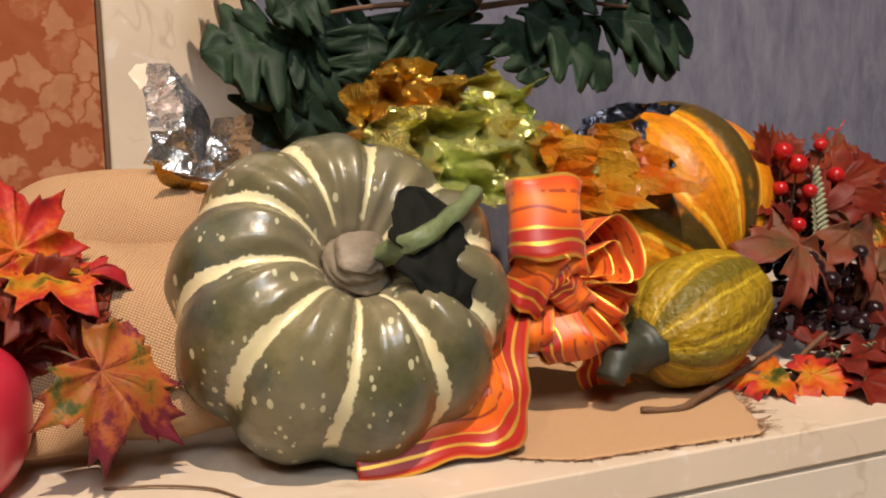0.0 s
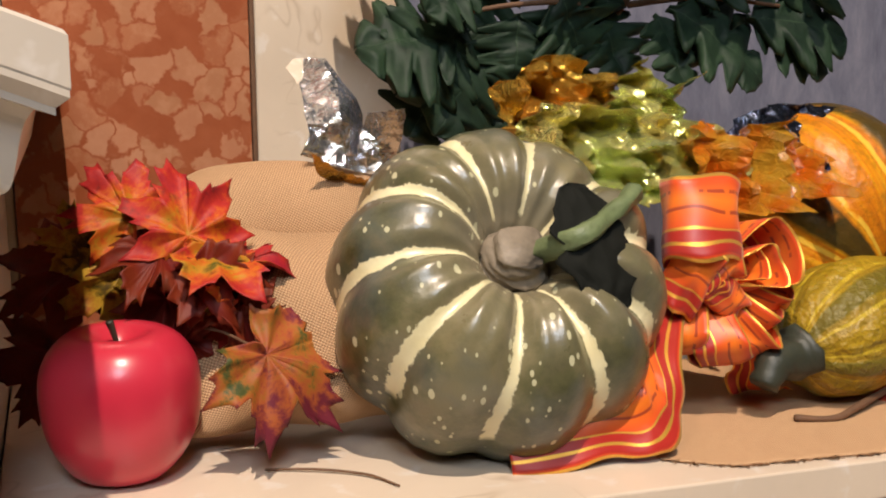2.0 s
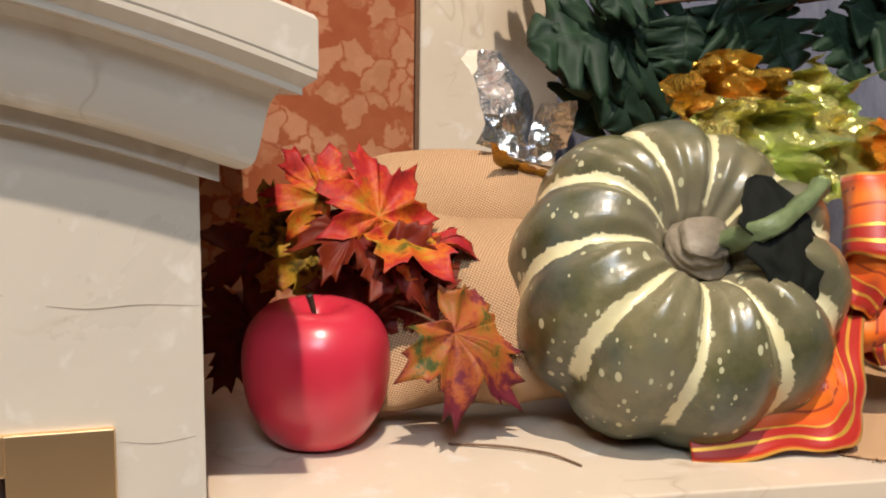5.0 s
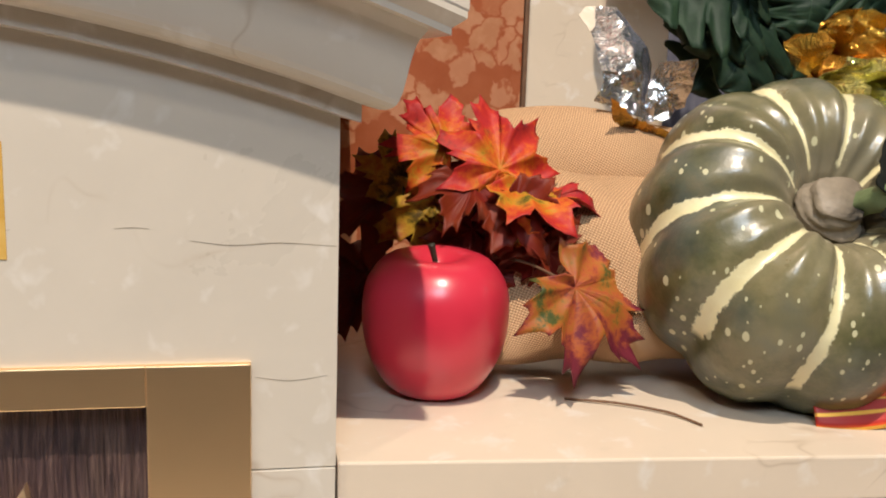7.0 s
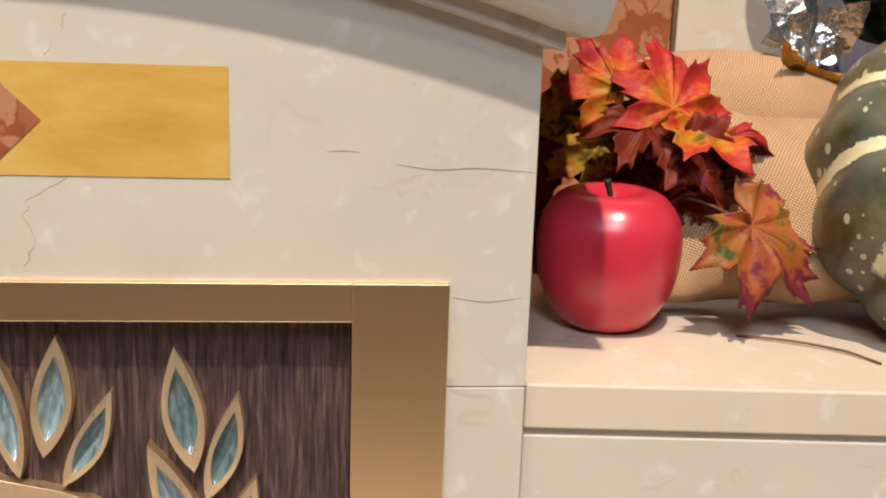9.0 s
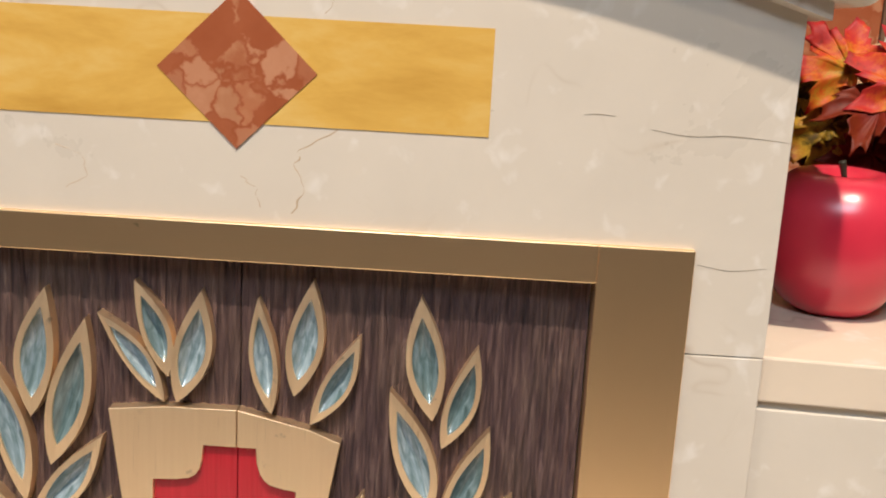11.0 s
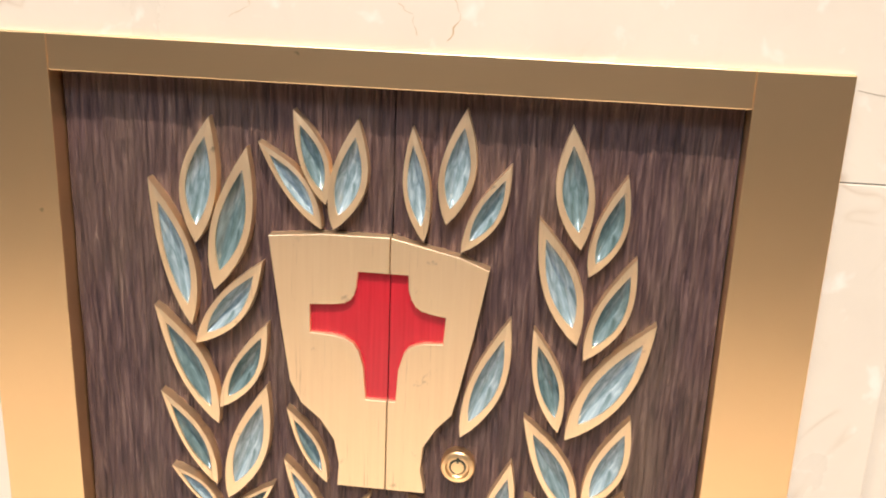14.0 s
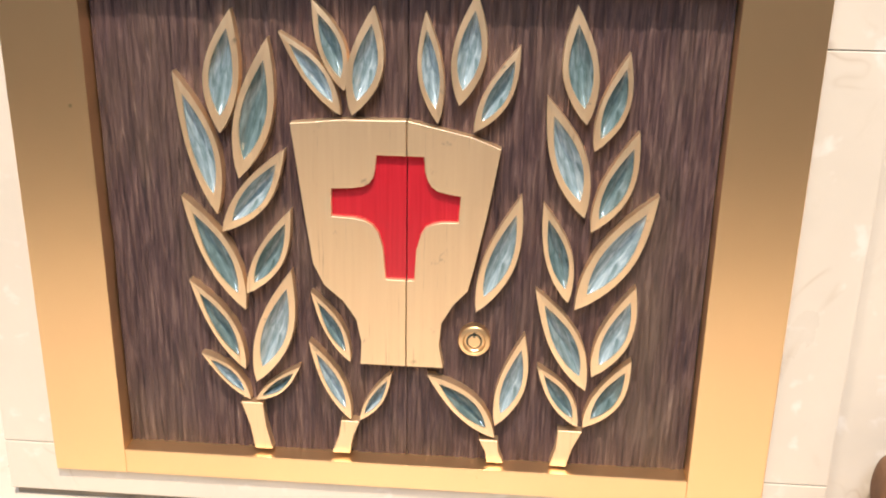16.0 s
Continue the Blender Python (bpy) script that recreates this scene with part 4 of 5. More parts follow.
def burlap_mound():
    """Burlap gathered into two soft rolls, one behind the other, tucked behind the pumpkin."""
    def at(u, v):
        x = 0.096 + 0.215 * u
        end = math.sqrt(max(0.0, 1 - max(0.0, 1 - u / 0.22) ** 2))
        full = 0.72 + 0.28 * end
        if v < 0.62:
            a = -1.45 + (v / 0.62) * 4.25
            ry, rz = 0.064 * full, (0.061 - 0.010 * u) * full
            zc = SHELF_Z + 0.062 * full - 0.006 * u
            y, z = 0.163 - 0.015 * math.sin(2.4 * u) - ry * math.cos(a), zc + rz * math.sin(a) * (1 if a > 0 else 0.95)
            y -= 0.012 * math.exp(-((v - 0.08) / 0.08) ** 2)
        else:
            f = (v - 0.62) / 0.38
            a = -1.35 + f * 3.9
            r = 0.037 * (0.55 + 0.45 * end) * (0.75 + 0.45 * math.sin(math.pi * min(1, 0.12 + u)))
            y, z = 0.243 + 0.028 * u - 0.015 * math.sin(2.4 * u) - r * 1.45 * math.cos(a), SHELF_Z + 0.117 * full - 0.014 * u - 0.012 * (1 - u) ** 2 + r * math.sin(a)
        # the gathered end sinks back behind the leaves
        y += 0.055 * max(0.0, 1 - u / 0.48) ** 1.5 * min(1.0, max(0.0, (z - SHELF_Z - 0.015) / 0.05)) * (1.0 if v < 0.62 else 0.85)
        x -= 0.010 * math.sin(math.pi * min(1, v * 1.4)) * (1 - u)
        wr = noise.noise(Vector((x * 20 + v * 5, v * 5, 1.0)))
        z += 0.0055 * wr
        y += 0.007 * noise.noise(Vector((x * 22, v * 7, 4.0))) - 0.003 * math.sin(x * 70 + v * 16)
        return Vector((x, y, max(z, SHELF_Z + 0.002)))
    ob = part("burlap_cloth", sheet(70, 120, at, lambda u, v: (u * 0.225 / 0.30, v * 0.42 / 0.30)), BURLAP, None, smooth=True)
    thick(ob, 0.0016)
    tagged(ob, "tan burlap cloth gathered in soft folds behind the pumpkin", "cloth")


def burlap_flat():
    """Burlap lying flat along the shelf with a frayed front edge."""
    def front(u):
        return 0.014 - 0.020 * min(1.0, u / 0.22) ** 0.8 - 0.0215 * u ** 1.2 + 0.0012 * noise.noise(Vector((u * 30, 0, 2)))

    def at(u, v):
        x = 0.336 + (0.146 + 0.055 * min(1.0, v * 2.2) ** 0.8) * u + 0.004 * noise.noise(Vector((v * 24, 3, 1))) * (u > 0.97)
        z = SHELF_Z + 0.0005 + 0.0016 * (0.5 + noise.noise(Vector((x * 22, v * 5, 3)))) * v
        return Vector((x, front(u) + 0.20 * v, z))
    ob = part("burlap_runner", sheet(90, 40, at, lambda u, v: (u * 0.190 / 0.3, v * 0.20 / 0.3)), FLATLAP, None, smooth=True)
    thick(ob, 0.0006)
    tagged(ob, "flat tan burlap runner with a frayed edge on the shelf", "cloth")
    rng = random.Random(4)
    bm = bmesh.new()
    for k in range(230):
        side = k % 4 == 0
        u, v = (1.0, rng.random() * 0.45) if side else (rng.random(), 0.0)
        p = at(u, v)
        along = Vector((rng.uniform(0.5, 1), rng.uniform(-0.9, 0.3), 0)) * rng.uniform(0.004, 0.016) if side else Vector((rng.uniform(-1.2, 1.2), -1, 0)) * rng.uniform(0.0015, 0.0045)
        q = p + along
        q.z = SHELF_Z + 0.0006 + rng.random() * 0.0015
        w = Vector((-along.y, along.x, 0)).normalized() * 0.0003
        for lift in (0.0, 0.0005):
            bm.faces.new([bm.verts.new(c + Vector((0, 0, lift))) for c in (p - w, p + w, q + w, q - w)])
    o = part("fringe", bm, FLATLAP, ob)
    tagged(o, "loose frayed threads", kind="stuff")


burlap_mound()
burlap_flat()


# ---- leaves ----
MAPLE_HALF = ((0.0, 1.0), (0.10, 0.84), (0.20, 0.88), (0.23, 0.72), (0.34, 0.72), (0.43, 0.55), (0.56, 0.74), (0.63, 0.73), (0.82, 0.98), (0.92, 0.80), (1.03, 0.84), (1.07, 0.68), (1.16, 0.68), (1.26, 0.50),
              (1.42, 0.64), (1.53, 0.63), (1.72, 0.80), (1.86, 0.62), (2.00, 0.62), (2.14, 0.43), (2.36, 0.48), (2.56, 0.50), (2.72, 0.32), (3.02, 0.17))


def maple(size, curl, seed):
    """A maple leaf in its own frame: tip along x, face up z. Deep lobes with pointed teeth, folded along its veins."""
    rng = random.Random(seed)
    half = [[(a + rng.uniform(-0.035, 0.035), r * rng.uniform(0.90, 1.08)) for a, r in MAPLE_HALF] for _ in range(2)]
    corners = [(-a, r) for a, r in reversed(half[0][1:])] + half[1] + [(math.pi, 0.10)]
    tips = [0.0, 0.84, -0.84, 1.74, -1.74, 2.56, -2.56]
    rim = []
    for (a0, r0), (a1, r1) in zip(corners, corners[1:] + [(corners[0][0] + 2 * math.pi, corners[0][1])]):
        p, q = Vector((r0 * math.cos(a0), r0 * math.sin(a0))), Vector((r1 * math.cos(a1), r1 * math.sin(a1)))
        rim += [p, p.lerp(q, 0.5) * 0.985]
    n, rings = len(rim), 9
    bm = bmesh.new()
    layer = bm.loops.layers.uv.new("UVMap")
    grid = []
    hub = bm.verts.new((0, 0, 0))
    info = {hub: (0.0, 0.0)}
    for p in rim:
        a, r = math.atan2(p.y, p.x), p.length
        near = min(abs((a - c + math.pi) % (2 * math.pi) - math.pi) for c in tips)
        row = []
        for j in range(1, rings + 1):
            f = j / rings
            d = r * f * size
            x, y = d * math.cos(a), d * math.sin(a)
            fold = 0.11 * size * f * (1 - math.cos(min(near, 0.45) * 7)) * 0.5
            z = -curl * (d * d) / size + fold + 0.24 * size * f * noise.noise(Vector((x / size * 2.4 + seed * 3.3, y / size * 2.4, seed * 1.7)))
            v = bm.verts.new((x, y, z))
            side = abs(math.sin(near)) * r * f
            info[v] = (r * f * 0.8, max(0.0, 1 - side / 0.035) * (1 - 0.35 * f))
            row.append(v)
        grid.append(row)
    for i in range(n):
        k = (i + 1) % n
        for face in [(hub, grid[i][0], grid[k][0])] + [(grid[i][j], grid[i][j + 1], grid[k][j + 1], grid[k][j]) for j in range(rings - 1)]:
            f = bm.faces.new(face)
            for loop in f.loops:
                loop[layer].uv = info[loop.vert]
    return bm


OAK_HALF = ((0.0, 0.02), (0.06, 0.06), (0.09, 0.42), (0.14, 0.66), (0.19, 0.70), (0.23, 0.58), (0.26, 0.36), (0.29, 0.40), (0.33, 0.84), (0.38, 0.99), (0.43, 1.0), (0.47, 0.84), (0.50, 0.50), (0.53, 0.42),
            (0.57, 0.70), (0.62, 0.84), (0.68, 0.80), (0.72, 0.56), (0.75, 0.38), (0.79, 0.50), (0.85, 0.50), (0.91, 0.36), (0.96, 0.22), (1.0, 0.02))


def oak(length, width, curl, seed, lobes=4):
    """A deeply lobed dark leaf: base at the origin, tip along x."""
    rng = random.Random(seed)
    nu, nv = 96, 14
    amp = [rng.uniform(0.8, 1.1) for _ in range(2)]

    def at(u, v):
        t = 2 * v - 1
        rag = 0.05 * noise.noise(Vector((u * 30, seed, 1.0 if t > 0 else 2.0)))
        k = max(j for j in range(len(OAK_HALF) - 1) if OAK_HALF[j][0] <= u)
        (u0, w0), (u1, w1) = OAK_HALF[k], OAK_HALF[k + 1]
        w = width * 0.57 * amp[t > 0] * max(0.02, w0 + (w1 - w0) * (u - u0) / (u1 - u0) + rag * min(1, 6 * u, 6 * (1 - u)))
        y = t * w
        x = length * u * 0.94 + 0.24 * abs(y) * (1 - 0.5 * u)
        rib = 0.35 + 0.65 * math.sin(math.pi * ((u * lobes) % 1.0))
        z = -curl * length * (u - 0.35) ** 2 + abs(t) * 0.05 * width * rib - 0.12 * abs(t) ** 3 * width * 0.5
        z += 0.06 * width * noise.noise(Vector((u * 5, t * 2.0, seed * 2.1)))
        return Vector((x, y, z))
    bm = sheet(nu, nv, at, lambda u, v: (0.3 + 0.5 * abs(2 * v - 1), max(0.0, 1 - abs(2 * v - 1) * 9, (1 - abs(((u * lobes - abs(2 * v - 1) * 0.55) % 1.0) - 0.5) * 16) * 0.9)))
    return bm


def autumn_leaf(centre, tip, face, size, material, label, curl=0.25, seed=1, stalk=None):
    ob = thing("maple_leaf", centre, label, "leaf", "autumn leaves")
    m = frame_from(Vector(centre), tip, face)
    bm = maple(size, curl, seed)
    bmesh.ops.transform(bm, matrix=m, verts=bm.verts)
    thick(part("blade", bm, material, ob, smooth=True), 0.0005)
    back = m.to_3x3() @ Vector((-1, 0, 0))
    end = Vector(stalk) if stalk else Vector(centre) + back * size * 0.9 + Vector((0, 0.01, -0.01))
    mid = (Vector(centre) + end) / 2 + Vector((0, 0, 0.004))
    part("stalk", tube([centre, mid, end], [0.0009, 0.0008, 0.0011], 6), TWIG, ob, "thin brown stalk", smooth=True)
    return ob


ROOT = (0.085, 0.150, 1.262)
autumn_leaf((0.100, 0.118, 1.327), (-0.12, 0.30, 0.90), (0.02, -0.80, 0.60), 0.046, FLAME, "orange and crimson maple leaf above the apple", 0.25, 3, ROOT)
autumn_leaf((0.071, 0.135, 1.336), (-0.55, 0.25, 0.70), (-0.25, -0.80, 0.55), 0.040, FLAME, "orange maple leaf with a mottled middle", 0.25, 5, ROOT)
autumn_leaf((0.110, 0.108, 1.318), (0.97, -0.22, -0.10), (0.05, -0.30, 0.95), 0.050, FLAME, "red-orange maple leaf with its tips curled", 0.30, 8, ROOT)
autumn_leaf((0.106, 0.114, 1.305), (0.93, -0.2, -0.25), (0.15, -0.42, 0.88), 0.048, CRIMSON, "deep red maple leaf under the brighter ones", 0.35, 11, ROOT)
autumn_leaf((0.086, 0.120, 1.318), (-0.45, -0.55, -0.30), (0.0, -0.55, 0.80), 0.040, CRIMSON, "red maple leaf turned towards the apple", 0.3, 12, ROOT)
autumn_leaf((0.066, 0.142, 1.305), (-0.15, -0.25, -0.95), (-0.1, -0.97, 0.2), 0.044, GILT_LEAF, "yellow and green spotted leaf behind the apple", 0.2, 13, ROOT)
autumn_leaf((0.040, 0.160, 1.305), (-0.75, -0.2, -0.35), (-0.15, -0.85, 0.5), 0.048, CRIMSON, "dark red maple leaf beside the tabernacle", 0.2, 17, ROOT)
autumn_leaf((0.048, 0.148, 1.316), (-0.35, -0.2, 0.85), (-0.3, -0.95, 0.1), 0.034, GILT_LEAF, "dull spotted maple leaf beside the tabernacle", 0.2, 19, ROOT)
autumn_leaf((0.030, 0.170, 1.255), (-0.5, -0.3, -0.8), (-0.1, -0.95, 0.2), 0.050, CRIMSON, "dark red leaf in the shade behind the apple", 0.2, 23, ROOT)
autumn_leaf((0.134, 0.074, 1.268), (0.70, -0.30, -0.64), (0.12, -0.78, 0.60), 0.055, MOSS, "green, orange and purple maple leaf hanging over the shelf", 0.22, 29, (0.098, 0.13, 1.275))
autumn_leaf((0.108, 0.100, 1.288), (-0.05, -0.45, 0.55), (-0.5, -0.80, -0.1), 0.020, FLAME, "small orange maple leaf beside the apple", 0.2, 30, (0.098, 0.13, 1.275))
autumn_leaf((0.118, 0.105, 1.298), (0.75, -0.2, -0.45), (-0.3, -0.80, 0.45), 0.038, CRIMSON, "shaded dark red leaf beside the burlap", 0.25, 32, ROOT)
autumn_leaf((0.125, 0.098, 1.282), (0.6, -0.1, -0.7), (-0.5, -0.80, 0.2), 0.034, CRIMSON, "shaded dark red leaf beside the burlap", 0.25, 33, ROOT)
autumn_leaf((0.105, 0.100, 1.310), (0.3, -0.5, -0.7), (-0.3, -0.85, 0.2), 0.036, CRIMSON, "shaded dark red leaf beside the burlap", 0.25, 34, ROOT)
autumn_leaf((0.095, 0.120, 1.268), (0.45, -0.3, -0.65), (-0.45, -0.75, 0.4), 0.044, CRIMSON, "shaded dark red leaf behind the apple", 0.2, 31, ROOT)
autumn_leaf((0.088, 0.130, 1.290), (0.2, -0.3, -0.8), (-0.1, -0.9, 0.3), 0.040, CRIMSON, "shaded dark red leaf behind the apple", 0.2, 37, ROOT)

# the cluster stands a little behind the apple
for o in [o for o in scene.objects if o.name.startswith("maple_leaf") and o.parent is None]:
    o.location += Vector((0.001, 0.006, -0.001)) if "hanging over" in o["label"] else Vector((0.004, 0.014, -0.002))

# the dark leafy branch above
branch = thing("leafy_branch", (0.40, 0.26, 1.35), "branch of dark green lobed leaves arching over the display", "branch")
part("branch_wood", tube([(0.41, 0.30, 1.21), (0.415, 0.29, 1.36), (0.44, 0.24, 1.45), (0.47, 0.20, 1.53), (0.50, 0.19, 1.66)], [0.004, 0.0038, 0.0034, 0.003, 0.002], 8, 0.2, 3), TWIG, branch, "thin brown stem", smooth=True)
part("side_shoot", tube([(0.44, 0.24, 1.45), (0.40, 0.215, 1.468), (0.34, 0.21, 1.465), (0.29, 0.215, 1.455)], [0.003, 0.0025, 0.002, 0.0015], 7), TWIG, branch, smooth=True)
part("side_shoot", tube([(0.45, 0.225, 1.47), (0.50, 0.20, 1.475), (0.57, 0.19, 1.470)], [0.003, 0.0022, 0.0015], 7), TWIG, branch, smooth=True)


def branch_leaf(base, tip, face, width, curl=0.3, seed=1, lobes=4):
    base, tip = Vector(base), Vector(tip)
    bm = oak((tip - base).length * 0.93, width, curl, seed, lobes)
    bmesh.ops.transform(bm, matrix=frame_from(base, tip - base, face), verts=bm.verts)
    thick(part("leaf", bm, OAK, branch, smooth=True), 0.0005)


branch_leaf((0.305, 0.215, 1.440), (0.212, 0.205, 1.438), (0.1, -0.8, 0.55), 0.095, 0.3, 1)
branch_leaf((0.310, 0.220, 1.455), (0.245, 0.200, 1.395), (0.2, -0.9, 0.3), 0.078, 0.3, 2)
branch_leaf((0.325, 0.220, 1.440), (0.275, 0.200, 1.362), (0.2, -0.95, 0.2), 0.084, 0.2, 3)
branch_leaf((0.290, 0.225, 1.470), (0.275, 0.205, 1.560), (0.2, -0.9, -0.1), 0.090, 0.2, 4)
branch_leaf((0.350, 0.215, 1.460), (0.345, 0.212, 1.402), (0.0, -0.9, 0.35), 0.090, 0.2, 5)
branch_leaf((0.380, 0.210, 1.475), (0.415, 0.212, 1.412), (0.0, -0.9, 0.4), 0.087, 0.2, 6)
branch_leaf((0.360, 0.215, 1.480), (0.330, 0.205, 1.560), (0.1, -0.95, 0.0), 0.101, 0.2, 7)
branch_leaf((0.420, 0.205, 1.490), (0.400, 0.190, 1.570), (0.0, -0.95, 0.0), 0.101, 0.2, 8)
branch_leaf((0.470, 0.195, 1.468), (0.560, 0.165, 1.408), (0.1, -0.8, 0.55), 0.095, 0.3, 9)
branch_leaf((0.540, 0.190, 1.462), (0.655, 0.180, 1.450), (0.0, -0.85, 0.5), 0.090, 0.25, 10)
branch_leaf((0.545, 0.195, 1.460), (0.630, 0.175, 1.415), (0.1, -0.85, 0.4), 0.067, 0.25, 12)
branch_leaf((0.480, 0.200, 1.480), (0.560, 0.190, 1.520), (0.0, -0.8, 0.4), 0.090, 0.25, 14)
branch_leaf((0.560, 0.195, 1.480), (0.650, 0.190, 1.540), (0.0, -0.9, 0.2), 0.090, 0.25, 15)
branch_leaf((0.460, 0.200, 1.462), (0.475, 0.165, 1.402), (0.1, -0.85, 0.4), 0.067, 0.25, 16)

for row in (((0.34, 0.235, 1.455), (0.27, 0.230, 1.405), 0.085, 21), ((0.33, 0.240, 1.43), (0.345, 0.225, 1.35), 0.085, 22), ((0.30, 0.232, 1.42), (0.262, 0.222, 1.362), 0.075, 23), ((0.39, 0.235, 1.47), (0.375, 0.215, 1.395), 0.090, 24),
            ((0.42, 0.230, 1.47), (0.445, 0.205, 1.41), 0.080, 25), ((0.35, 0.235, 1.50), (0.30, 0.235, 1.445), 0.090, 26), ((0.50, 0.215, 1.49), (0.535, 0.190, 1.425), 0.085, 27), ((0.43, 0.235, 1.53), (0.43, 0.215, 1.455), 0.095, 28), ((0.31, 0.20, 1.48), (0.262, 0.185, 1.455), 0.060, 29)):
    branch_leaf(row[0], row[1], (0.1, -0.9, 0.3), row[2], 0.25, row[3])
# unseen leaves overhead, added to keep the spotlight off the branch below
for row in (((0.42, 0.21, 1.56), (0.33, 0.15, 1.54), 31), ((0.44, 0.20, 1.57), (0.44, 0.09, 1.56), 32), ((0.46, 0.20, 1.57), (0.55, 0.12, 1.55), 33), ((0.48, 0.20, 1.60), (0.60, 0.16, 1.58), 34), ((0.41, 0.21, 1.60), (0.29, 0.18, 1.57), 35), ((0.45, 0.20, 1.61), (0.37, 0.08, 1.60), 36), ((0.47, 0.20, 1.61), (0.52, 0.07, 1.60), 37), ((0.56, 0.19, 1.56), (0.66, 0.13, 1.53), 38)):
    branch_leaf(row[0], row[1], (0.05, -0.35, 0.95), 0.105, 0.3, row[2])

# more unseen leaves, placed to throw shade on the pale wall strip
for row in (((0.30, 0.300, 1.53), (0.22, 0.290, 1.52), 41), ((0.31, 0.295, 1.55), (0.24, 0.270, 1.56), 42), ((0.29, 0.305, 1.56), (0.26, 0.300, 1.49), 43), ((0.36, 0.290, 1.57), (0.29, 0.270, 1.59), 44)):
    branch_leaf(row[0], row[1], (0.0, -0.6, 0.8), 0.085, 0.3, row[2])

# one unseen leaf added higher up to darken the leaves under it
branch_leaf((0.44, 0.12, 1.622), (0.350, 0.150, 1.612), (0.05, -0.45, 0.9), 0.105, 0.25, 54)

branch.location += Vector((0.018, 0.048, 0.002))


# ---- foil and cellophane ----
def inside(p, outline):
    hit = False
    for a, b in zip(outline, outline[1:] + outline[:1]):
        if (a.y > p.y) != (b.y > p.y) and p.x < (b.x - a.x) * (p.y - a.y) / (b.y - a.y) + a.x:
            hit = not hit
    return hit


def foil(name, outline, place, depth, cell, seed, material, label="", category="", parent=None, jag=0.3, count=7, rough=0.14):
    """Foil crumpled into small flat facets: outline (x, z), place(x, z) its depth, creased by depth, facets cell wide."""
    rng = random.Random(seed)
    corners = [Vector(p) for p in outline]
    rim = []
    for a, b in zip(corners, corners[1:] + corners[:1]):
        n = max(1, round((b - a).length / (cell * 0.8)))
        out = Vector((b.y - a.y, a.x - b.x)).normalized()
        rim += [a.lerp(b, k / n) + out * (rng.uniform(-jag, jag) * cell if k else 0) for k in range(n)]
    x0, x1 = min(p.x for p in rim), max(p.x for p in rim)
    z0, z1 = min(p.y for p in rim), max(p.y for p in rim)
    pts = list(rim)
    for i in range(int((x1 - x0) / cell) + 1):
        for j in range(int((z1 - z0) / cell) + 1):
            p = Vector((x0 + (i + rng.random()) * cell, z0 + (j + rng.random()) * cell))
            if inside(p, rim) and min((p - q).length for q in pts) > cell * 0.33:
                pts.append(p)
    verts, _, faces = delaunay_2d_cdt(pts, [], [list(range(len(rim)))], 1, 1e-6)[:3]
    folds = []
    for k in range(count):
        a = rng.uniform(0, math.pi)
        wave = cell * (14.0, 9.0, 7.0, 5.0, 4.0, 3.2, 2.6)[k]
        folds.append((Vector((math.cos(a), math.sin(a))) / wave, wave / (cell * 14.0), rng.random()))
    bm = bmesh.new()
    made = []
    for p in verts:
        q = Vector((p.x, p.y, 0)) / (cell * 7.0) + Vector((seed * 3.1, seed * 1.7, 0))
        h = 0.0
        for way, weight, phase in folds:
            t = (p.dot(way) + phase + 0.45 * noise.noise(q * (0.6 + phase))) % 1.0
            h += weight * (abs(2 * t - 1) - 0.5)
        made.append(bm.verts.new((p.x + rng.uniform(-0.1, 0.1) * cell, place(p.x, p.y) - depth * h + rng.uniform(-rough, rough) * cell, p.y)))
    for f in faces:
        bm.faces.new([made[k] for k in f])
    ob = part(name, bm, material, parent)
    thick(ob, 0.0003)
    return tagged(ob, label, category)


silver = thing("silver_foil", (0.225, 0.225, 1.345), "crumpled silver foil with a white corner standing on the burlap", "foil")
foil("foil_spire", [(0.204, 1.4272), (0.2201, 1.4272), (0.2312, 1.405), (0.2416, 1.3877), (0.2321, 1.3497), (0.2115, 1.3548), (0.1884, 1.3625), (0.1945, 1.3758), (0.1964, 1.3962)], lambda x, z: 0.275 - 0.95 * (1.427 - z) + 0.35 * abs(x - 0.215), 0.026, 0.0075, 3, SILVER, parent=silver, jag=0.08, count=3, rough=0.03)
foil("foil_wing", [(0.2392, 1.3896), (0.2499, 1.3905), (0.2619, 1.3924), (0.2637, 1.3591), (0.2448, 1.3497), (0.2299, 1.3481)], lambda x, z: 0.226 + 0.25 * (x - 0.235) + 0.12 * (1.39 - z), 0.026, 0.0075, 4, SILVER, parent=silver, jag=0.08, count=3, rough=0.03)
foil("foil_tip", [(0.1913, 1.4205), (0.1984, 1.4267), (0.2056, 1.4277), (0.2, 1.4109), (0.1967, 1.4089)], lambda x, z: 0.275 - 0.95 * (1.427 - z) - 0.0015, 0.001, 0.006, 6, PALE_MARBLE, "white paper corner", parent=silver, jag=0.05)
foil("foil_underside", [(0.186, 1.366), (0.206, 1.353), (0.228, 1.346), (0.252, 1.342), (0.250, 1.333), (0.222, 1.337), (0.196, 1.350)], lambda x, z: 0.196 + 1.3 * (1.352 - z), 0.006, 0.0045, 7, OLDGOLD, "gold underside of the foil", parent=silver)
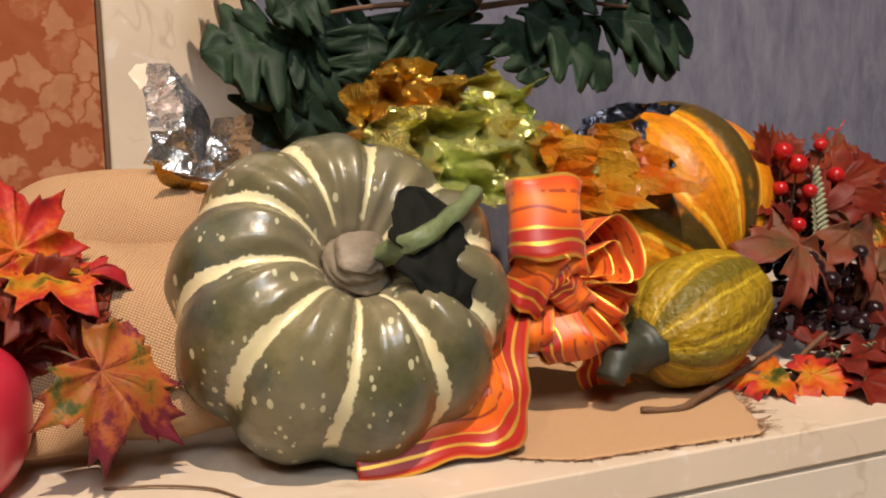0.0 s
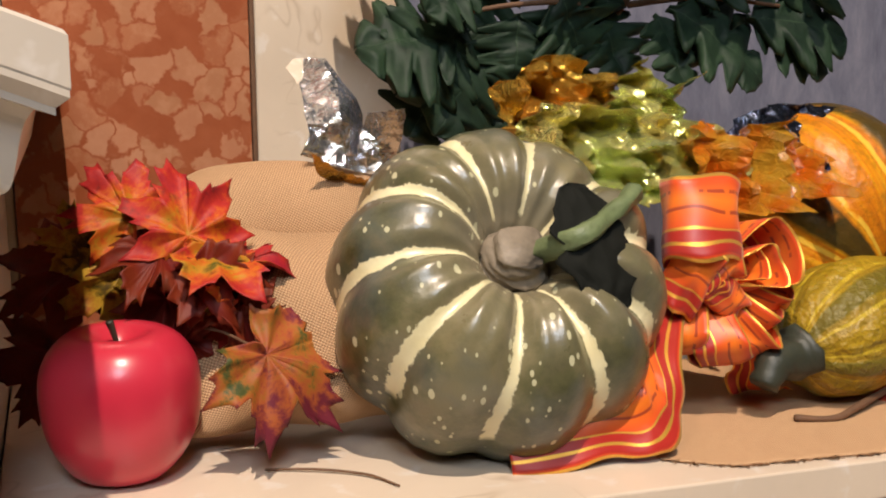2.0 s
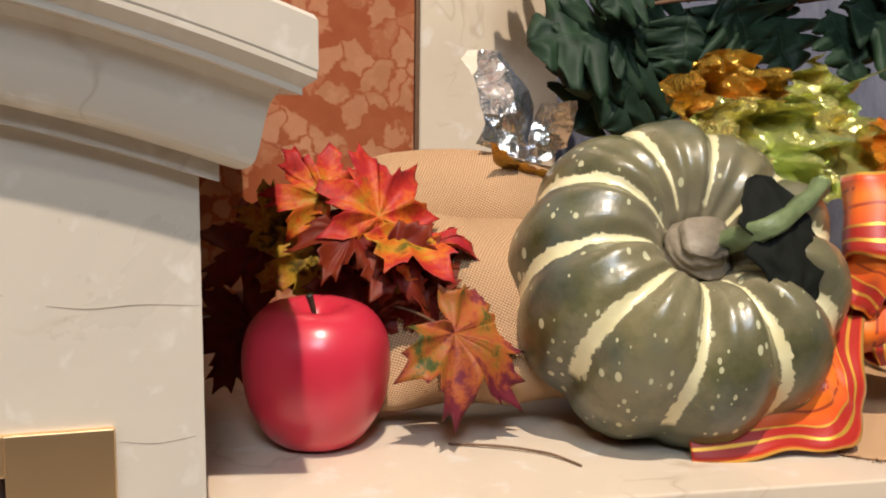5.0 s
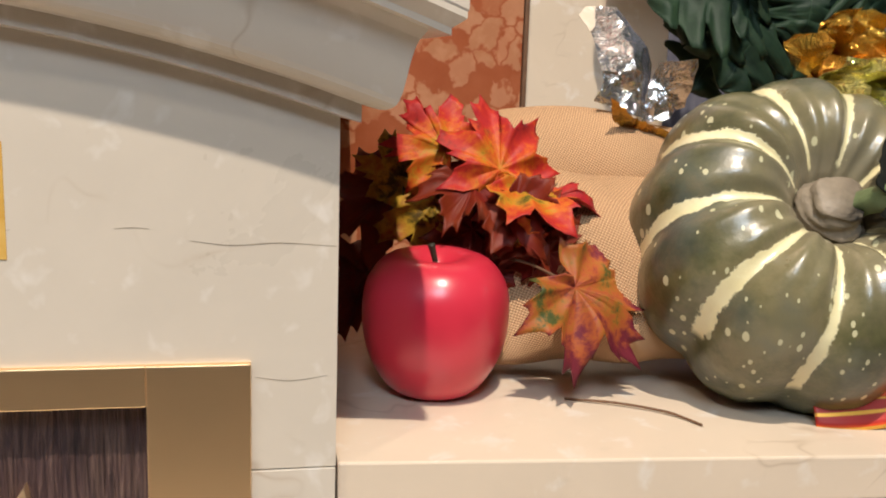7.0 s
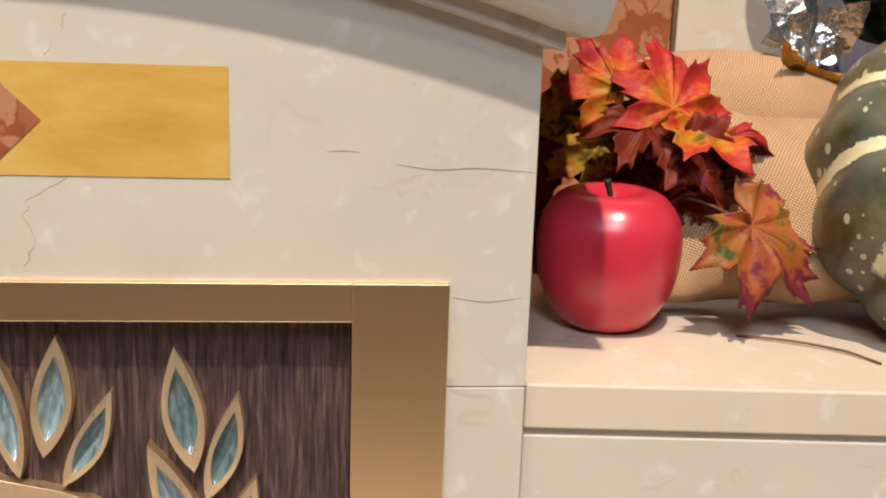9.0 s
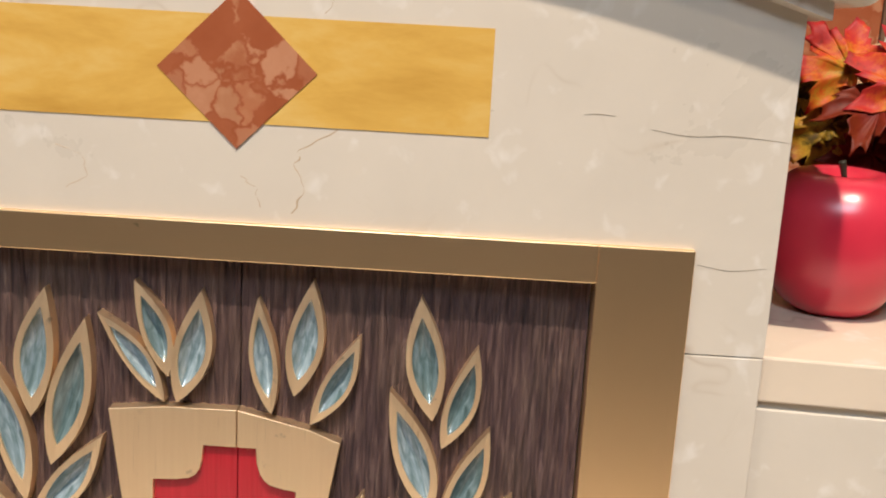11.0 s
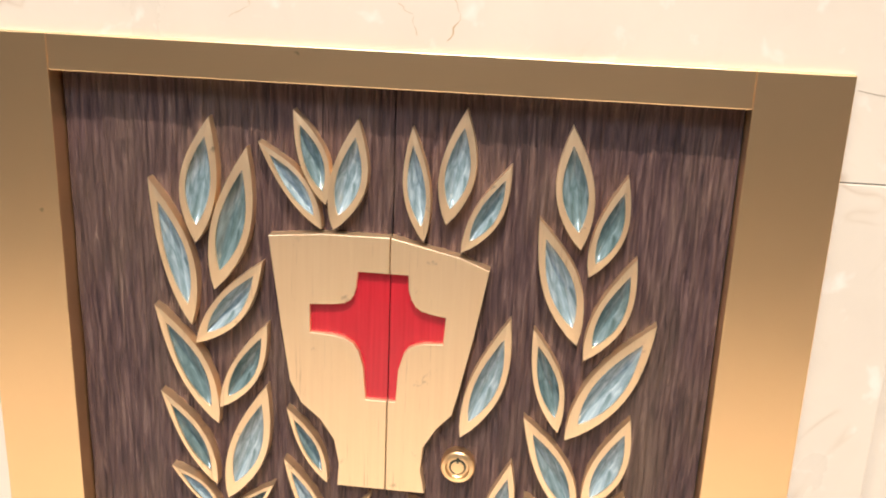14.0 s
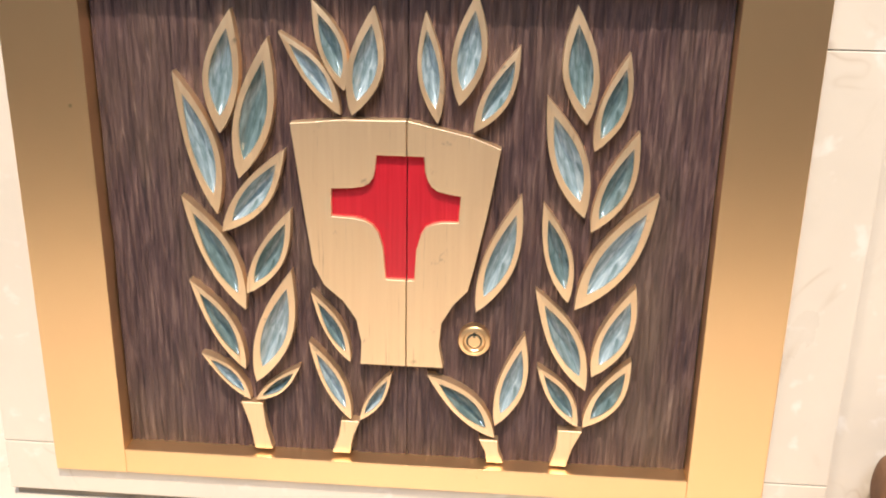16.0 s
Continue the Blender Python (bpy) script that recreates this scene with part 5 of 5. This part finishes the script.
foil("gold_foil", [(0.312, 1.375), (0.327, 1.408), (0.338, 1.419), (0.346, 1.412), (0.356, 1.427), (0.384, 1.430), (0.392, 1.418), (0.420, 1.414), (0.424, 1.382), (0.372, 1.370)], lambda x, z: 0.212 - 0.25 * (1.42 - z), 0.030, 0.0036, 11, OLDGOLD, "crumpled old-gold foil behind the green foil", "foil", jag=0.5)
foil("green_gold_foil", [(0.322, 1.376), (0.330, 1.394), (0.352, 1.397), (0.384, 1.392), (0.410, 1.397), (0.445, 1.394), (0.462, 1.376), (0.458, 1.342), (0.424, 1.330), (0.380, 1.332), (0.345, 1.350)], lambda x, z: 0.172 - 0.65 * (1.397 - z), 0.040, 0.0038, 5, LIME, "crumpled lime-gold metallic foil behind the pumpkin", "foil", jag=0.4)
foil("green_gold_foil", [(0.390, 1.392), (0.412, 1.410), (0.431, 1.428), (0.436, 1.404), (0.447, 1.406), (0.458, 1.418), (0.463, 1.392), (0.455, 1.370), (0.410, 1.368)], lambda x, z: 0.186 - 0.4 * (1.42 - z), 0.034, 0.0038, 8, LIME, "peaked lime-gold metallic foil behind the pumpkin", "foil", jag=0.35)
foil("amber_cellophane", [(0.433, 1.378), (0.452, 1.384), (0.473, 1.366), (0.504, 1.388), (0.528, 1.370), (0.545, 1.356), (0.528, 1.334), (0.486, 1.327), (0.448, 1.322), (0.434, 1.345)], lambda x, z: 0.150 - 0.7 * (1.385 - z) - 0.10 * (x - 0.43), 0.036, 0.0042, 13, AMBER, "crumpled amber cellophane between the bow and the gourd", "cellophane", jag=0.35, count=5, rough=0.12)
foil("foil_scrap", [(0.446, 1.378), (0.470, 1.372), (0.492, 1.366), (0.484, 1.348), (0.455, 1.345)], lambda x, z: 0.160 - 0.4 * (1.38 - z), 0.020, 0.0040, 15, LIME, "torn scrap of pale green foil beside the cellophane", "foil")
foil("navy_foil", [(0.485, 1.374), (0.510, 1.390), (0.545, 1.395), (0.590, 1.392), (0.592, 1.360), (0.570, 1.338), (0.540, 1.350), (0.500, 1.362)], lambda x, z: 0.178 - 0.7 * (1.395 - z) - 0.15 * (x - 0.49), 0.018, 0.0050, 17, NAVY, "dark navy foil tucked over the large gourd", "foil", jag=0.2)


# ---- ribbon bow ----
def ribbon_strip(points, across, width, steps=10):
    """A ribbon along the points; across: the direction of its width at each point."""
    pts, wid = [Vector(p) for p in points], [Vector(a).normalized() for a in across]
    n = len(pts) - 1
    length_seed = pts[1].x * 400

    def cat(vals, t):
        i = min(int(t), n - 1)
        f = t - i
        p0, p1, p2, p3 = vals[max(i - 1, 0)], vals[i], vals[i + 1], vals[min(i + 2, n)]
        return 0.5 * (2 * p1 + (p2 - p0) * f + (2 * p0 - 5 * p1 + 4 * p2 - p3) * f * f + (3 * p1 - p0 - 3 * p2 + p3) * f ** 3)

    def at(u, v):
        p, w = cat(pts, u * n), cat(wid, u * n).normalized()
        flute = 0.0025 * math.sin(u * 17 + v * 5)
        p = p + 0.004 * Vector((noise.noise(Vector((u * 7, v * 2, length_seed))), noise.noise(Vector((u * 7, v * 2, length_seed + 5))), noise.noise(Vector((u * 7, v * 2, length_seed + 9))))) * math.sin(math.pi * u)
        return p + w * (v - 0.5) * width + Vector((0, 1, 0.4)) * flute * (2 * v - 1)
    length = sum((b - a).length for a, b in zip(pts, pts[1:]))
    return sheet(n * steps, 10, at, lambda u, v: (u * length, v))


bow = thing("ribbon_bow", (0.395, 0.075, SHELF_Z), "orange wired ribbon bow with red stripes and gold lines", "bow")


def loop(direction, across, length, width, fat=0.5, c=(0.399, 0.078, 1.285), pinch=0.3):
    """One loop of the bow: out from the knot and back."""
    c = Vector(c)
    d, f = Vector(direction).normalized(), Vector(across).normalized()
    n = d.cross(f).normalized()
    pts = [c, c + d * length * 0.45 + n * length * fat * 0.42, c + d * length * 0.85 + n * length * fat * 0.5, c + d * length + n * 0.0, c + d * length * 0.85 - n * length * fat * 0.5, c + d * length * 0.42 - n * length * fat * 0.34, c]
    strip = ribbon_strip(pts, [f, f, f, f, f, f, f], width)
    for v in strip.verts:
        r = (v.co - c).length
        k = min(1.0, pinch + r / (length * 0.55))
        away = v.co - c
        v.co = c + away - f * away.dot(f) * (1 - k)
    thick(part("loop", strip, RIBBON, bow, smooth=True), 0.0004)


loop((-0.14, -0.88, 0.32), (0.16, 0.30, 0.90), 0.052, 0.052, 0.84, (0.400, 0.100, 1.314), 0.6)
loop((0.86, -0.15, 0.40), (0.30, -0.90, 0.30), 0.055, 0.044, 0.78)
loop((0.92, -0.20, 0.22), (0.28, -0.90, 0.32), 0.042, 0.042, 0.60)
loop((0.85, -0.25, 0.36), (0.28, -0.90, 0.32), 0.034, 0.036, 0.50)
loop((-0.55, -0.55, 0.25), (0.35, -0.20, 0.90), 0.036, 0.040, 0.75)
loop((-0.10, -0.70, 0.50), (0.85, -0.10, 0.35), 0.034, 0.032, 0.70)
loop((0.95, -0.22, -0.28), (0.15, -0.55, 0.80), 0.060, 0.032, 0.26)
loop((0.82, -0.30, -0.52), (0.35, -0.55, 0.75), 0.054, 0.034, 0.34)
loop((0.18, -0.40, -0.88), (0.90, -0.40, 0.15), 0.050, 0.032, 0.70)
loop((0.58, -0.40, -0.70), (0.65, -0.55, 0.35), 0.056, 0.034, 0.45)
loop((-0.40, -0.30, -0.80), (0.75, -0.55, 0.25), 0.044, 0.034, 0.6)
loop((0.20, -0.90, -0.10), (0.70, 0.10, -0.6), 0.030, 0.030, 0.7)


def tail(points, across, width):
    thick(part("tail", ribbon_strip(points, across, width, 12), RIBBON, bow, "loose ribbon end", smooth=True), 0.0004)


tail([(0.252, 0.034, 1.221), (0.290, 0.026, 1.224), (0.322, 0.020, 1.226), (0.338, 0.022, 1.231), (0.345, 0.031, 1.243), (0.346, 0.046, 1.260), (0.370, 0.072, 1.280)], [(0, 0.45, 0.9), (0, 0.45, 0.9), (-0.05, 0.40, 0.92), (-0.35, 0.35, 0.86), (-0.6, 0.4, 0.6), (-0.8, 0.3, 0.3), (-0.8, 0.2, 0.2)], 0.040)
tail([(0.405, 0.072, 1.280), (0.430, 0.068, 1.260), (0.446, 0.072, 1.236), (0.450, 0.080, 1.214), (0.466, 0.086, 1.210)], [(0.7, -0.5, 0.3), (0.8, -0.4, 0.4), (0.9, -0.4, 0.2), (0.9, -0.3, 0.1), (0.5, -0.8, 0.1)], 0.034)


# ---- berries, leaves and twigs beyond the gourds ----
sprig = thing("berry_sprig", (0.66, 0.12, 1.22), "sprig of glossy red berries on thin stems", "berries")


def ball(centre, r, squash=1.0):
    bm = bmesh.new()
    bmesh.ops.create_icosphere(bm, subdivisions=3, radius=r)
    for v in bm.verts:
        v.co.z *= squash * (1 - 0.12 * math.exp(-((v.co.x ** 2 + v.co.y ** 2) / (0.3 * r) ** 2)))
    bmesh.ops.translate(bm, vec=centre, verts=bm.verts)
    return bm


rng = random.Random(12)
for c, r in (((0.647, 0.120, 1.356), 0.0075), ((0.660, 0.118, 1.346), 0.0082), ((0.692, 0.125, 1.359), 0.0055), ((0.643, 0.118, 1.328), 0.006), ((0.668, 0.112, 1.325), 0.006), ((0.705, 0.12, 1.335), 0.007), ((0.72, 0.125, 1.31), 0.007), ((0.655, 0.11, 1.30), 0.006)):
    part("berry", ball(c, r), BERRY, sprig, smooth=True)
    part("berry_stem", tube([c, (c[0] + 0.006, c[1] + 0.008, c[2] - 0.02), (0.668, 0.135, 1.265)], [0.0008, 0.0008, 0.001], 6), TWIG, sprig, smooth=True)
part("tendril", tube([(0.692, 0.125, 1.359), (0.697, 0.122, 1.372), (0.705, 0.120, 1.370), (0.712, 0.120, 1.378)], [0.0008, 0.0007, 0.0006, 0.0005], 6), BERRY, sprig, smooth=True)
# berries added as a dark filling where deep shade lies under the leaves
dark = thing("shade_berry_cluster", (0.63, 0.09, 1.215), "near-black berries standing in for deep shade under the leaves", "berries")
for k in range(70):
    c = (0.605 + rng.random() * 0.115, 0.070 + rng.random() * 0.06, 1.214 + rng.random() * 0.068)
    part("berry", ball(c, rng.uniform(0.0045, 0.0075)), SHADE_BERRY, dark, smooth=True)


def fern(base, tip, label):
    ob = thing("fern_spike", base, label, "fern")
    base, tip = Vector(base), Vector(tip)
    part("rachis", tube([base, (base + tip) / 2 + Vector((0.003, 0, 0)), tip], [0.0012, 0.001, 0.0005], 6), FERN, ob, smooth=True)
    for k in range(18):
        t = 0.12 + 0.85 * k / 18
        p = base.lerp(tip, t)
        for s in (-1, 1):
            w = 0.009 * math.sin(math.pi * (0.15 + 0.8 * t))
            bm = sheet(6, 2, lambda u, v: p + Vector((s * w * u, -0.003 * u, 0.006 * u)) + (tip - base).normalized() * (v - 0.5) * 0.005 * math.sin(math.pi * min(1, u * 0.8 + 0.15)))
            thick(part("leaflet", bm, FERN, ob, smooth=True), 0.0004)


fern((0.682, 0.110, 1.255), (0.670, 0.112, 1.345), "grey-green toothed fern spike among red leaves")
fern((0.608, 0.046, 1.212), (0.700, 0.026, 1.226), "grey-green toothed fern spike lying on the shelf")

R2 = (0.690, 0.130, 1.250)
# the FLAME leaf here stands in for an orange gourd
for c, tip, face, size, mat, curl, seed, label in (
        ((0.640, 0.128, 1.342), (-0.35, -0.1, 0.92), (0.1, -0.95, 0.2), 0.042, CRIMSON, 0.2, 61, "deep red maple leaf standing behind the berries"),
        ((0.665, 0.140, 1.330), (0.30, -0.2, 0.90), (0.1, -0.95, 0.2), 0.044, CRIMSON, 0.25, 43, "deep red maple leaf standing behind the berries"),
        ((0.640, 0.120, 1.315), (-0.6, -0.3, 0.1), (0.2, -0.8, 0.5), 0.036, CRIMSON, 0.4, 63, "red maple leaf beside the large gourd"),
        ((0.640, 0.095, 1.288), (-0.95, -0.15, 0.12), (-0.15, -0.65, 0.75), 0.066, DUSK, 0.35, 41, "dull red and green maple leaf over the small gourd"),
        ((0.712, 0.128, 1.322), (0.6, -0.3, 0.35), (0.0, -0.8, 0.6), 0.052, CRIMSON, 0.3, 45, "dark red maple leaf beside the berries"),
        ((0.745, 0.135, 1.330), (0.8, -0.2, 0.25), (0.0, -0.8, 0.6), 0.046, BURGUNDY, 0.3, 65, "burgundy maple leaf beside the berries"),
        ((0.700, 0.100, 1.292), (0.62, -0.35, -0.60), (0.1, -0.75, 0.65), 0.058, DUSK, 0.35, 47, "rust and green maple leaf hanging among berries"),
        ((0.722, 0.092, 1.258), (0.45, -0.40, -0.75), (-0.2, -0.85, 0.4), 0.046, DUSK, 0.3, 49, "rust-coloured maple leaf hanging among berries"),
        ((0.735, 0.150, 1.345), (0.3, -0.1, 0.9), (-0.5, -0.8, 0.2), 0.028, DUSK, 0.6, 57, "dry curled brown leaf above the berries"),
        ((0.772, 0.140, 1.292), (0.4, -0.3, -0.7), (0.0, -0.9, 0.4), 0.046, FLAME, 0.3, 59, "orange maple leaf standing in for an orange gourd at the far right"),
        ((0.760, 0.110, 1.255), (0.5, -0.4, -0.6), (0.0, -0.8, 0.5), 0.044, CRIMSON, 0.3, 71, "red maple leaf beside the dark berries")):
    autumn_leaf(c, tip, face, size, mat, label, curl, seed, R2)
for c, tip, face, size, seed in (
        ((0.655, 0.115, 1.300), (-0.4, -0.3, -0.7), (0.5, -0.8, 0.1), 0.036, 102), ((0.690, 0.118, 1.305), (0.3, -0.4, 0.6), (-0.6, -0.6, 0.3), 0.036, 103),
        ((0.650, 0.110, 1.268), (0.2, -0.3, -0.8), (0.6, -0.7, 0.1), 0.038, 104), ((0.685, 0.112, 1.255), (0.6, -0.4, -0.4), (-0.6, -0.6, 0.4), 0.038, 105),
        ((0.645, 0.100, 1.240), (-0.3, -0.5, -0.3), (0.5, -0.7, 0.4), 0.034, 107), ((0.720, 0.115, 1.235), (0.5, -0.5, -0.2), (-0.4, -0.5, 0.7), 0.040, 108),
        ((0.670, 0.150, 1.290), (-0.5, -0.1, 0.5), (0.1, -0.9, 0.3), 0.050, 109), ((0.720, 0.155, 1.285), (0.5, -0.1, 0.5), (-0.1, -0.9, 0.3), 0.055, 110)):
    autumn_leaf(c, tip, face, size, BURGUNDY, "dark burgundy maple leaf bunched among the berries", 0.4, seed, R2)
for c, tip, face, size, mat, seed, label in (
        ((0.556, 0.036, 1.2115), (-0.7, 0.35, 0.0), (0.1, -0.3, 0.95), 0.036, FLAME, 53, "orange maple leaf lying on the shelf"),
        ((0.602, 0.000, 1.2125), (0.75, -0.3, 0.0), (0.1, -0.3, 0.95), 0.044, CRIMSON, 55, "red maple leaf lying on the shelf"),
        ((0.580, 0.025, 1.2130), (0.6, -0.5, 0.0), (-0.2, -0.3, 0.95), 0.034, FLAME, 54, "orange maple leaf lying on the shelf"),
        ((0.640, 0.015, 1.2140), (0.8, -0.4, 0.0), (0.1, -0.4, 0.9), 0.042, BURGUNDY, 113, "dull red maple leaf lying on the shelf"),
        ((0.635, 0.060, 1.2150), (0.6, 0.4, 0.1), (0.1, -0.5, 0.9), 0.036, BURGUNDY, 114, "dull red maple leaf lying on the shelf"),
        ((0.615, 0.035, 1.2160), (0.3, -0.7, 0.1), (0.3, -0.5, 0.8), 0.040, BURGUNDY, 116, "dull red maple leaf lying on the shelf"),
        ((0.665, 0.040, 1.2180), (-0.3, -0.7, 0.1), (-0.1, -0.6, 0.8), 0.044, BURGUNDY, 117, "dull red maple leaf lying on the shelf"),
        ((0.700, 0.055, 1.2200), (0.5, -0.6, 0.1), (-0.2, -0.6, 0.8), 0.046, BURGUNDY, 118, "dull red maple leaf lying on the shelf"),
        ((0.690, 0.010, 1.2140), (0.7, -0.3, 0.0), (0.2, -0.4, 0.9), 0.044, CRIMSON, 115, "red maple leaf lying on the shelf")):
    autumn_leaf(c, tip, face, size * 1.12, mat, label, 0.2, seed, (c[0] + 0.03, c[1] + 0.02, 1.209))


def twig(points, radii, seed, label="thin brown curved twig lying on the shelf"):
    ob = part("twig", tube(points, radii, 8, 0.25, seed), TWIG, smooth=True)
    tagged(ob, label, "twig")


twig([(0.446, 0.036, 1.2075), (0.470, 0.029, 1.2065), (0.492, 0.033, 1.210), (0.540, 0.050, 1.214), (0.583, 0.055, 1.226)], [0.0021, 0.0023, 0.0024, 0.0022, 0.0018], 4)
twig([(0.628, 0.055, 1.230), (0.598, 0.050, 1.218), (0.588, 0.046, 1.209), (0.605, 0.038, 1.2075), (0.650, 0.034, 1.210)], [0.0018, 0.002, 0.0021, 0.002, 0.0018], 6)
twig([(0.540, 0.050, 1.2135), (0.580, 0.045, 1.2115), (0.628, 0.048, 1.2135)], [0.0016, 0.0016, 0.0014], 8)
twig([(0.132, 0.078, 1.2052), (0.158, 0.066, 1.2058), (0.180, 0.050, 1.2056), (0.191, 0.031, 1.2050)], [0.0006, 0.0007, 0.0007, 0.0006], 9, "fine dry leaf stalk lying on the marble shelf")


def candle_foot():
    """The dark turned foot of a candle stand on the altar, with a crumpled gold collar beside it."""
    ob = thing("candle_stand", (0.045, -0.03, 0.9146), "dark brown candle stand with a gold collar on the altar", "candle stand")
    m = frame_from(Vector((0.043, -0.03, 0.9148)), (0, 0, 1), (0, -1, 0))
    prof = smooth_profile([(0.0, 0.026), (0.006, 0.027), (0.012, 0.022), (0.020, 0.020), (0.030, 0.026), (0.042, 0.0295), (0.052, 0.028), (0.056, 0.022), (0.057, 0.0)], 30)
    prof = [(a * 1.3, r) for a, r in prof]
    part("foot", lathe(m, prof, 8, 0.05, 48, 8), TWIG, ob, smooth=True)
    collar = smooth_profile([(0.0, 0.010), (0.004, 0.013), (0.010, 0.012), (0.016, 0.014), (0.022, 0.010), (0.024, 0.0)], 16)
    part("collar", lathe(frame_from(Vector((0.002, -0.030, 0.9148)), (0, 0, 1), (0, -1, 0)), collar, 7, 0.12, 42, 7), BRASS, ob, "crumpled gold collar", smooth=True)


candle_foot()
